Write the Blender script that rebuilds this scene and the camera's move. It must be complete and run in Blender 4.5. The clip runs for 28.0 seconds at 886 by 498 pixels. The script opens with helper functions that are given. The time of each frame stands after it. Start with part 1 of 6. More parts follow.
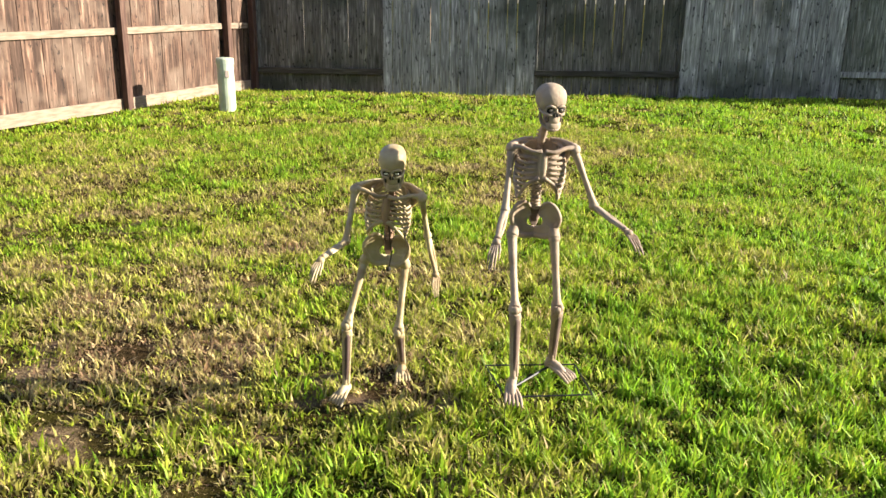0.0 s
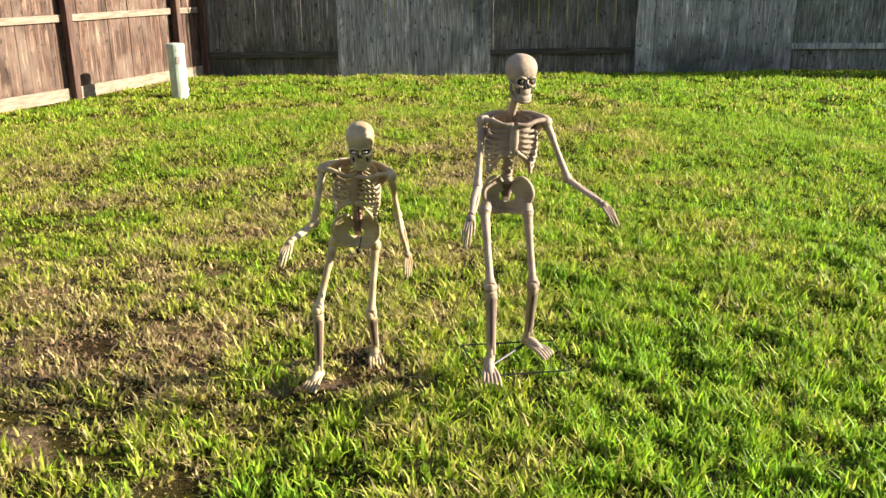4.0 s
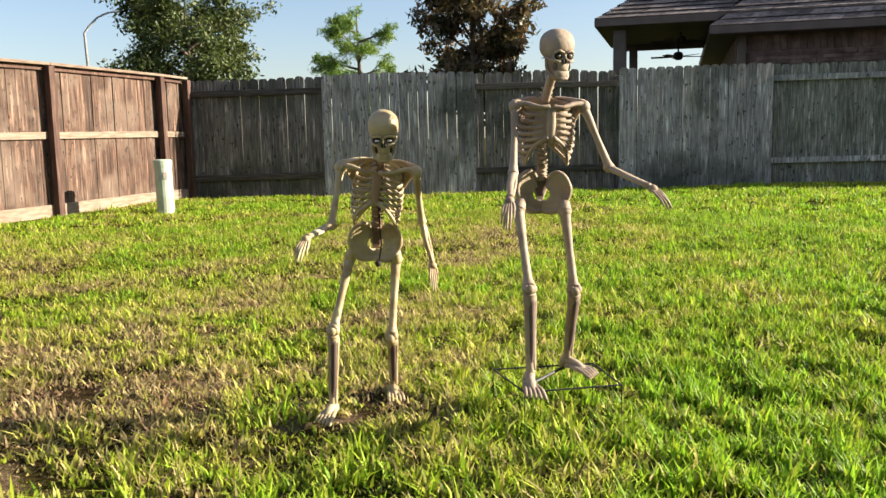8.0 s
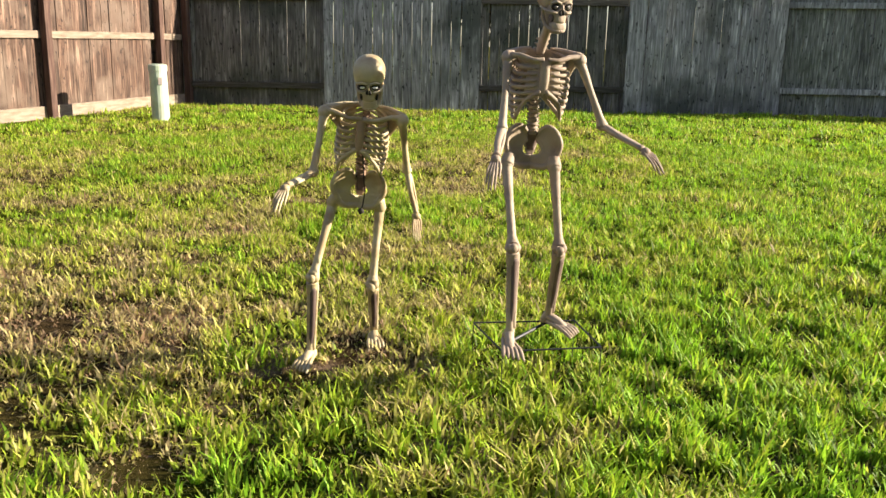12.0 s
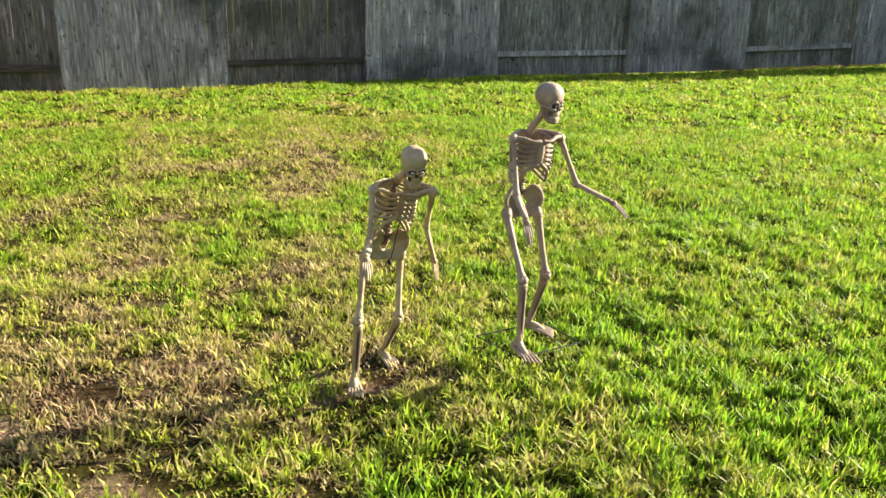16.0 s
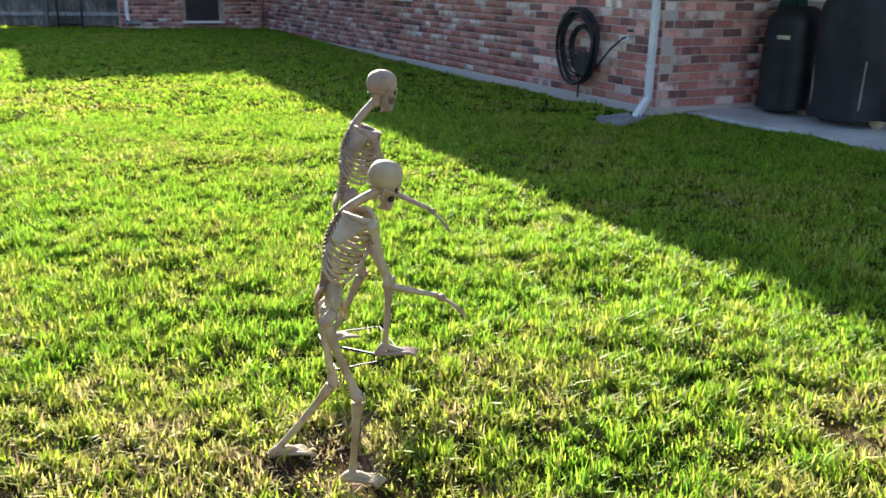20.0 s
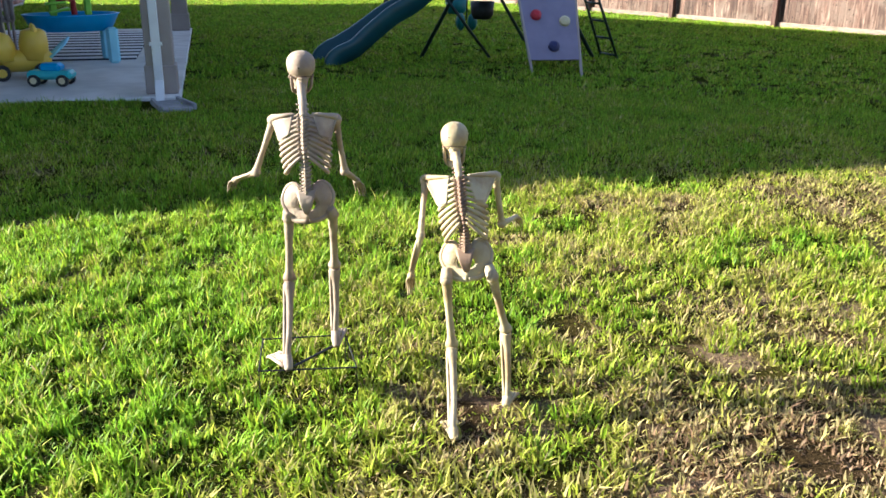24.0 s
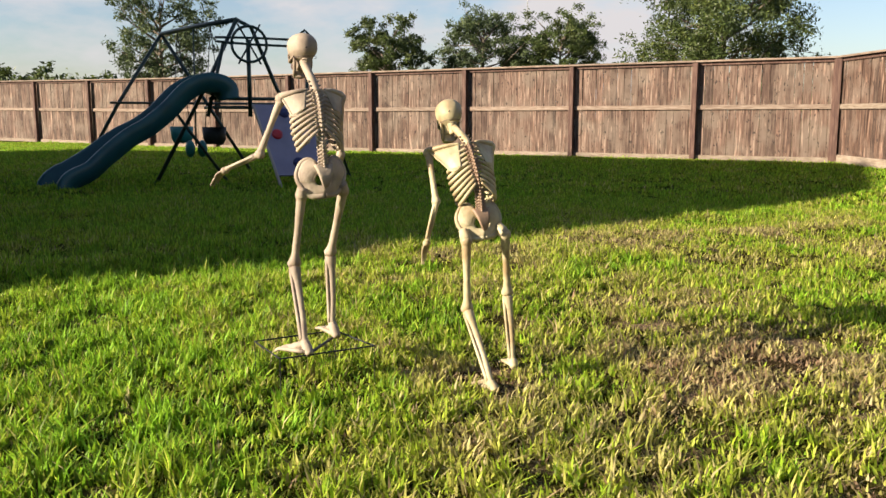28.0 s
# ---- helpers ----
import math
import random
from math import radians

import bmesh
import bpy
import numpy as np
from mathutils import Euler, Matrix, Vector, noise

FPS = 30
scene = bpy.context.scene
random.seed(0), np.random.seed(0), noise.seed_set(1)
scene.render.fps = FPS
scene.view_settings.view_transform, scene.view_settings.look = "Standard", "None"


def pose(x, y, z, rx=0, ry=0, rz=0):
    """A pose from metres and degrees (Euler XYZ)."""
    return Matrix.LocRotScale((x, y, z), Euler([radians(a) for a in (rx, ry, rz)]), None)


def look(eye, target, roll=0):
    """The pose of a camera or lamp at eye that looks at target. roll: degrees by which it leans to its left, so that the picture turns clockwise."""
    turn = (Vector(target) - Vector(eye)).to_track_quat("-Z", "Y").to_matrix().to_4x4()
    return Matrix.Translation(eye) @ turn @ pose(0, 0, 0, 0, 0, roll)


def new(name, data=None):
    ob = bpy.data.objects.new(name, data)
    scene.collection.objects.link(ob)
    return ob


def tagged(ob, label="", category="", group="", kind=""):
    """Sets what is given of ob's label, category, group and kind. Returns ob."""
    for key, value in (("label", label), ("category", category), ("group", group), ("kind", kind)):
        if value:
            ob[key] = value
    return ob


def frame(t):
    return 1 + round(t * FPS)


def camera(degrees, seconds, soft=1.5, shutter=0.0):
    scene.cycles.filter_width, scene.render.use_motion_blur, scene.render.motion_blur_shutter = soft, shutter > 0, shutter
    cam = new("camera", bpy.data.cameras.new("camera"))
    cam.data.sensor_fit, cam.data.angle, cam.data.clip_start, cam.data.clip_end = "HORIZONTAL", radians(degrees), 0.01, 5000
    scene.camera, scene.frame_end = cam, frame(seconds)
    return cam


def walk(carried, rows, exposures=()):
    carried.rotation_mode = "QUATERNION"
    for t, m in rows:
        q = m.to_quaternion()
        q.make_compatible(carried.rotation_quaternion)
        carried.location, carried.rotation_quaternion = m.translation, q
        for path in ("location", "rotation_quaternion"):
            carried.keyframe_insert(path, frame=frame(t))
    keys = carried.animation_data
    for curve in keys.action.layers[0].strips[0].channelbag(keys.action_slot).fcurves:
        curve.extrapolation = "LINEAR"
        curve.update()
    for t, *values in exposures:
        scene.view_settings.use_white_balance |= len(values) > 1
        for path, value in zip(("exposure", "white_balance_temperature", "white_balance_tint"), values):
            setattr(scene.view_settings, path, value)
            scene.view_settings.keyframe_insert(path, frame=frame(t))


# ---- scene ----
cam = camera(54.9, 28.0, soft=1.5, shutter=0.15)
# seconds, place in metres, heading, tilt and lean in degrees
PATH = [
    (0.0, -0.002, 0.060, 1.459, 0.17, -16.24, -0.76),
    (0.5, 0.001, 0.036, 1.469, -0.23, -15.93, -0.13),
    (1.0, 0.001, 0.036, 1.469, -0.54, -15.54, 0.02),
    (1.5, -0.001, 0.048, 1.464, -0.55, -15.66, 0.07),
    (2.0, -0.002, 0.057, 1.461, -0.97, -15.82, 0.56),
    (2.5, -0.002, 0.055, 1.462, -0.10, -15.67, 0.17),
    (4.5, -0.103, 0.211, 1.374, -3.60, -17.67, 0.29),
    (5.0, -0.227, 0.398, 1.262, -3.57, -12.66, 0.06),
    (5.5, -0.224, 0.475, 1.105, -5.38, -12.01, -2.04),
    (6.0, -0.201, 0.462, 0.957, -6.41, -5.84, -0.79),
    (6.5, -0.201, 0.314, 0.914, -5.75, -7.53, 0.77),
    (7.0, -0.198, 0.290, 0.894, -5.81, -7.02, 0.84),
    (7.5, -0.175, 0.281, 0.877, -4.66, -6.59, 1.22),
    (8.0, -0.205, 0.299, 0.907, -4.68, -7.40, 1.22),
    (8.5, -0.163, 0.304, 0.886, -4.09, -7.97, 1.34),
    (9.0, -0.183, 0.312, 0.881, -4.15, -8.03, 1.09),
    (9.5, -0.177, 0.316, 0.889, -4.06, -7.91, 1.16),
    (10.0, -0.176, 0.322, 0.874, -4.11, -8.07, 0.98),
    (10.5, -0.170, 0.341, 0.882, -4.21, -8.18, 1.07),
    (11.0, -0.166, 0.346, 0.896, -4.48, -7.78, 0.94),
    (11.5, -0.117, 0.353, 0.872, -3.62, -6.76, 1.07),
    (12.0, -0.148, 0.380, 1.027, -4.24, -13.47, -1.28),
    (12.5, -0.126, 0.167, 1.397, -5.15, -17.09, -0.99),
    (14.5, -0.099, -0.270, 1.528, -4.11, -17.66, -0.49),
    (15.0, -0.525, -0.189, 1.497, -12.32, -17.34, -1.12),
    (15.5, -0.954, -0.108, 1.497, -19.90, -16.90, 0.06),
    (16.0, -1.408, 0.089, 1.542, -25.66, -17.02, -0.76),
    (16.5, -1.850, 0.352, 1.527, -36.01, -17.21, -2.10),
    (17.0, -2.122, 0.678, 1.516, -43.98, -15.21, -1.28),
    (17.5, -2.375, 1.054, 1.512, -52.10, -17.12, -2.01),
    (18.0, -2.651, 1.498, 1.512, -63.44, -17.64, -2.52),
    (18.5, -2.734, 1.995, 1.483, -74.15, -15.58, -2.33),
    (19.0, -2.817, 2.491, 1.477, -84.35, -16.45, -2.82),
    (19.5, -2.813, 2.979, 1.504, -93.02, -15.80, -3.73),
    (20.0, -2.675, 3.421, 1.520, -105.69, -17.49, -1.16),
    (20.5, -2.537, 3.884, 1.502, -116.79, -17.14, -1.22),
    (21.0, -2.294, 4.244, 1.495, -127.31, -15.76, -1.08),
    (21.5, -1.974, 4.652, 1.557, -135.93, -16.00, -2.62),
    (22.0, -1.585, 4.965, 1.545, -144.74, -18.94, -2.07),
    (22.5, -1.208, 5.118, 1.523, -155.50, -18.65, -1.35),
    (24.5, 0.303, 5.850, 1.555, -187.36, -19.36, -1.81),
    (25.0, 0.477, 5.929, 1.568, -189.36, -18.88, -3.40),
    (25.5, 0.602, 5.857, 1.566, -192.79, -19.92, -3.47),
    (26.0, 0.928, 5.671, 1.519, -201.44, -16.63, -1.50),
    (26.5, 1.152, 5.588, 1.430, -203.69, -16.62, -0.03),
    (27.0, 1.212, 5.571, 1.208, -204.44, -10.98, -2.62),
    (27.5, 1.187, 5.666, 0.939, -205.44, -7.56, 0.64),
    (28.0, 1.169, 5.689, 0.929, -205.20, -8.72, 0.00),
]
walk(cam, [(t, pose(x, y, z, 90 + tilt, lean, heading)) for t, x, y, z, heading, tilt, lean in PATH],
     exposures=[(0, 1.92, 6500, 10), (4.5, 1.87, 6620, 10), (6.5, 1.76, 6700, 10), (11.5, 1.74, 6700, 10), (13, 1.82, 6650, 10), (16, 2.08, 6650, 10), (18, 2.18, 6450, 12), (20, 2.38, 6000, 11), (21, 2.46, 5900, 10), (22, 2.46, 5900, 10), (25, 2.08, 5900, 10), (26.5, 1.88, 6200, 9), (28, 1.45, 6700, 10)])

# ---- sky, sun and exposure ----
SUN = Vector((0.948, -0.02, 0.318)).normalized()

world = bpy.data.worlds.new("sky")
scene.world = world
world.use_nodes = True
wn, wl = world.node_tree.nodes, world.node_tree.links
wn.clear()
w_out, w_bg, w_sky = wn.new("ShaderNodeOutputWorld"), wn.new("ShaderNodeBackground"), wn.new("ShaderNodeTexSky")
w_sky.sky_type, w_sky.sun_disc = "NISHITA", False
w_sky.sun_elevation, w_sky.sun_rotation = math.asin(SUN.z), math.atan2(SUN.x, SUN.y)
w_sky.air_density, w_sky.dust_density, w_sky.ozone_density = 1.0, 0.9, 1.6
w_geo, w_map, w_noise = wn.new("ShaderNodeTexCoord"), wn.new("ShaderNodeMapping"), wn.new("ShaderNodeTexNoise")
w_map.inputs["Scale"].default_value = (1.0, 1.0, 2.6)
w_map.inputs["Location"].default_value = (0.7, 0.35, 0.1)
w_noise.inputs["Scale"].default_value, w_noise.inputs["Detail"].default_value, w_noise.inputs["Roughness"].default_value = 2.6, 9.0, 0.58
w_ramp = wn.new("ShaderNodeValToRGB")
w_ramp.color_ramp.elements[0].position, w_ramp.color_ramp.elements[1].position = 0.50, 0.62
w_mix = wn.new("ShaderNodeMix")
w_mix.data_type = "RGBA"
w_mix.inputs["B"].default_value = (3.85, 3.75, 3.9, 1)
w_sep, w_side, w_mul = wn.new("ShaderNodeSeparateXYZ"), wn.new("ShaderNodeMapRange"), wn.new("ShaderNodeMath")
w_side.inputs["From Min"].default_value, w_side.inputs["From Max"].default_value = 0.45, -0.45
w_mul.operation = "MULTIPLY"
wl.new(w_geo.outputs["Generated"], w_sep.inputs[0])
wl.new(w_sep.outputs["Y"], w_side.inputs["Value"])
wl.new(w_geo.outputs["Generated"], w_map.inputs["Vector"])
wl.new(w_map.outputs[0], w_noise.inputs["Vector"])
wl.new(w_noise.outputs["Fac"], w_ramp.inputs[0])
wl.new(w_ramp.outputs[0], w_mul.inputs[0])
wl.new(w_side.outputs[0], w_mul.inputs[1])
wl.new(w_mul.outputs[0], w_mix.inputs["Factor"])
w_air = wn.new("ShaderNodeVectorMath")
w_air.operation = "MULTIPLY"
w_air.inputs[1].default_value = (0.81, 0.80, 0.88)
wl.new(w_sky.outputs[0], w_air.inputs[0])
wl.new(w_air.outputs[0], w_mix.inputs["A"])
wl.new(w_mix.outputs["Result"], w_bg.inputs["Color"])
w_bg.inputs["Strength"].default_value = 0.071
wl.new(w_bg.outputs[0], w_out.inputs[0])

sun_data = bpy.data.lights.new("sun", "SUN")
sun_data.energy, sun_data.angle, sun_data.color = 5.0, radians(0.6), (1.0, 0.90, 0.74)
sun = new("sun", sun_data)
sun.matrix_world = look(SUN * 60, (0, 0, 0))


# ---- materials ----
def material(name, stops, rough=0.7, scale=6.0, detail=6.0, stretch=(1, 1, 1), bump=0.2, bump_scale=None, metal=0.0, per_object=0.0, per_island=0.0,
             stain=None, stain_scale=1.2, through_light=0.0, spec=0.4, coat=0.0, distort=0.0, knots=False):
    """Noise-driven paint: stops are colours from low to high, per_object and per_island vary its brightness, stain mixes in a second colour in large patches."""
    m = bpy.data.materials.new(name)
    m.use_nodes = True
    n, l = m.node_tree.nodes, m.node_tree.links
    bsdf = n["Principled BSDF"]
    co, mp, nz, rp = n.new("ShaderNodeTexCoord"), n.new("ShaderNodeMapping"), n.new("ShaderNodeTexNoise"), n.new("ShaderNodeValToRGB")
    mp.inputs["Scale"].default_value = stretch
    nz.inputs["Scale"].default_value, nz.inputs["Detail"].default_value, nz.inputs["Distortion"].default_value = scale, detail, distort
    l.new(co.outputs["Object"], mp.inputs[0])
    l.new(mp.outputs[0], nz.inputs["Vector"])
    while len(rp.color_ramp.elements) < len(stops):
        rp.color_ramp.elements.new(0.5)
    for k, c in enumerate(stops):
        rp.color_ramp.elements[k].position = 0.28 + 0.44 * k / max(1, len(stops) - 1)
        rp.color_ramp.elements[k].color = (*c, 1)
    l.new(nz.outputs["Fac"], rp.inputs[0])
    col = rp.outputs[0]
    if per_object or per_island:
        hsv, mr = n.new("ShaderNodeHueSaturation"), n.new("ShaderNodeMapRange")
        amount = per_object or per_island
        mr.inputs["To Min"].default_value, mr.inputs["To Max"].default_value = 1 - amount, 1 + amount
        source = n.new("ShaderNodeObjectInfo").outputs["Random"] if per_object else n.new("ShaderNodeNewGeometry").outputs["Random Per Island"]
        l.new(source, mr.inputs["Value"])
        l.new(mr.outputs[0], hsv.inputs["Value"])
        l.new(col, hsv.inputs["Color"])
        if per_object:
            off, add = n.new("ShaderNodeVectorMath"), n.new("ShaderNodeVectorMath")
            off.operation, add.operation = "SCALE", "ADD"
            off.inputs[0].default_value = (13.0, 7.0, 5.0)
            l.new(source, off.inputs["Scale"])
            l.new(co.outputs["Object"], add.inputs[0])
            l.new(off.outputs[0], add.inputs[1])
            l.new(add.outputs[0], mp.inputs[0])
        col = hsv.outputs[0]
    if stain:
        sz, sr, mx, wco = n.new("ShaderNodeTexNoise"), n.new("ShaderNodeValToRGB"), n.new("ShaderNodeMix"), n.new("ShaderNodeNewGeometry")
        sz.inputs["Scale"].default_value, sz.inputs["Detail"].default_value = stain_scale, 5.0
        sr.color_ramp.elements[0].position, sr.color_ramp.elements[1].position = 0.48, 0.66
        mx.data_type = "RGBA"
        mx.inputs["B"].default_value = (*stain, 1)
        l.new(wco.outputs["Position"], sz.inputs["Vector"])
        l.new(sz.outputs["Fac"], sr.inputs[0])
        l.new(sr.outputs[0], mx.inputs["Factor"])
        l.new(col, mx.inputs["A"])
        col = mx.outputs["Result"]
    if knots:
        # knots, splits and flaked streaks of bare wood
        for sc, st, lo, hi, tint in ((9.0, (3, 3, 1.3), 0.63, 0.67, 0.25), (26.0, (1, 1, 0.10), 0.58, 0.66, 1.8), (7.0, (1, 1, 0.16), 0.60, 0.70, 0.55)):
            km, kn, kr, kx, kv = n.new("ShaderNodeMapping"), n.new("ShaderNodeTexNoise"), n.new("ShaderNodeMapRange"), n.new("ShaderNodeMix"), n.new("ShaderNodeHueSaturation")
            km.inputs["Scale"].default_value = st
            kn.inputs["Scale"].default_value, kn.inputs["Detail"].default_value = sc, 3.0
            kr.inputs["From Min"].default_value, kr.inputs["From Max"].default_value = lo, hi
            kv.inputs["Value"].default_value = tint
            kx.data_type = "RGBA"
            l.new(mp.inputs[0].links[0].from_socket, km.inputs[0])
            l.new(km.outputs[0], kn.inputs["Vector"])
            l.new(kn.outputs["Fac"], kr.inputs["Value"])
            l.new(kr.outputs[0], kx.inputs["Factor"])
            l.new(col, kv.inputs["Color"])
            l.new(col, kx.inputs["A"])
            l.new(kv.outputs[0], kx.inputs["B"])
            col = kx.outputs["Result"]
    l.new(col, bsdf.inputs["Base Color"])
    bsdf.inputs["Roughness"].default_value, bsdf.inputs["Metallic"].default_value = rough, metal
    bsdf.inputs["Specular IOR Level"].default_value, bsdf.inputs["Coat Weight"].default_value = spec, coat
    if bump:
        bz, bp = n.new("ShaderNodeTexNoise"), n.new("ShaderNodeBump")
        bz.inputs["Scale"].default_value, bz.inputs["Detail"].default_value = bump_scale or scale * 4, 8.0
        l.new(mp.outputs[0], bz.inputs["Vector"])
        l.new(bz.outputs["Fac"], bp.inputs["Height"])
        bp.inputs["Strength"].default_value, bp.inputs["Distance"].default_value = bump, 0.01
        l.new(bp.outputs[0], bsdf.inputs["Normal"])
    if through_light:
        tr, ms, out = n.new("ShaderNodeBsdfTranslucent"), n.new("ShaderNodeMixShader"), n["Material Output"]
        l.new(col, tr.inputs["Color"])
        ms.inputs[0].default_value = through_light
        l.new(bsdf.outputs[0], ms.inputs[1])
        l.new(tr.outputs[0], ms.inputs[2])
        l.new(ms.outputs[0], out.inputs[0])
    return m


def grass_material(name, thatch=False):
    """Blades from fresh green through straw to brown by the blade's own dryness, with a shade of their own each."""
    m = bpy.data.materials.new(name)
    m.use_nodes = True
    n, l = m.node_tree.nodes, m.node_tree.links
    bsdf = n["Principled BSDF"]
    dry, isl, rp = n.new("ShaderNodeAttribute"), n.new("ShaderNodeNewGeometry"), n.new("ShaderNodeValToRGB")
    dry.attribute_name = "dryness"
    stops = [(0.0, (0.158, 0.290, 0.018)), (0.3, (0.245, 0.312, 0.022)), (0.52, (0.325, 0.308, 0.066)), (0.75, (0.38, 0.318, 0.148)), (1.0, (0.22, 0.14, 0.08))]
    while len(rp.color_ramp.elements) < len(stops):
        rp.color_ramp.elements.new(0.5)
    for e, (p, c) in zip(rp.color_ramp.elements, stops):
        e.position, e.color = p, (*c, 1)
    l.new(dry.outputs["Fac"], rp.inputs[0])
    hsv, mr = n.new("ShaderNodeHueSaturation"), n.new("ShaderNodeMapRange")
    mr.inputs["To Min"].default_value, mr.inputs["To Max"].default_value = 0.36, 1.7
    l.new(isl.outputs["Random Per Island"], mr.inputs["Value"])
    l.new(mr.outputs[0], hsv.inputs["Value"])
    l.new(rp.outputs[0], hsv.inputs["Color"])
    l.new(hsv.outputs[0], bsdf.inputs["Base Color"])
    bsdf.inputs["Roughness"].default_value, bsdf.inputs["Specular IOR Level"].default_value = 0.55, 0.2
    if thatch:
        nz, co, mx = n.new("ShaderNodeTexNoise"), n.new("ShaderNodeTexCoord"), n.new("ShaderNodeMix")
        nz.inputs["Scale"].default_value, nz.inputs["Detail"].default_value, nz.inputs["Roughness"].default_value = 26.0, 9.0, 0.68
        mx.data_type = "RGBA"
        l.new(co.outputs["Object"], nz.inputs["Vector"])
        l.new(nz.outputs["Fac"], mr.inputs["Value"])
        wear = n.new("ShaderNodeMapRange")
        wear.inputs["From Min"].default_value, wear.inputs["From Max"].default_value = 0.2, 0.8
        wear.inputs["To Min"].default_value, wear.inputs["To Max"].default_value = 0.25, 0.85
        l.new(dry.outputs["Fac"], wear.inputs["Value"])
        l.new(wear.outputs[0], mx.inputs["Factor"])
        # thatch far darker than the blades: shade of the gaps put into its colour
        mr.inputs["To Min"].default_value, mr.inputs["To Max"].default_value = 0.05, 0.30
        mx.inputs["B"].default_value = (0.052, 0.034, 0.016, 1)
        sand, spots, ground_mix = n.new("ShaderNodeTexNoise"), n.new("ShaderNodeMapRange"), n.new("ShaderNodeMix")
        sand.inputs["Scale"].default_value, sand.inputs["Detail"].default_value = 3.2, 6.0
        spots.inputs["From Min"].default_value, spots.inputs["From Max"].default_value = 0.52, 0.62
        ground_mix.data_type = "RGBA"
        ground_mix.inputs["A"].default_value, ground_mix.inputs["B"].default_value = (0.052, 0.034, 0.016, 1), (0.30, 0.205, 0.14, 1)
        l.new(co.outputs["Object"], sand.inputs["Vector"])
        l.new(sand.outputs["Fac"], spots.inputs["Value"])
        l.new(spots.outputs[0], ground_mix.inputs["Factor"])
        l.new(ground_mix.outputs["Result"], mx.inputs["B"])
        l.new(hsv.outputs[0], mx.inputs["A"])
        l.new(mx.outputs["Result"], bsdf.inputs["Base Color"])
        bp = n.new("ShaderNodeBump")
        bp.inputs["Strength"].default_value, bp.inputs["Distance"].default_value = 1.0, 0.05
        l.new(nz.outputs["Fac"], bp.inputs["Height"])
        l.new(bp.outputs[0], bsdf.inputs["Normal"])
        bsdf.inputs["Roughness"].default_value, bsdf.inputs["Specular IOR Level"].default_value = 1.0, 0.0
        return m
    tr, ms, out = n.new("ShaderNodeBsdfTranslucent"), n.new("ShaderNodeMixShader"), n["Material Output"]
    bright = n.new("ShaderNodeHueSaturation")
    bright.inputs["Hue"].default_value, bright.inputs["Value"].default_value = 0.5, 1.5
    l.new(hsv.outputs[0], bright.inputs["Color"])
    l.new(bright.outputs[0], tr.inputs["Color"])
    ms.inputs[0].default_value = 0.37
    l.new(bsdf.outputs[0], ms.inputs[1])
    l.new(tr.outputs[0], ms.inputs[2])
    l.new(ms.outputs[0], out.inputs[0])
    return m


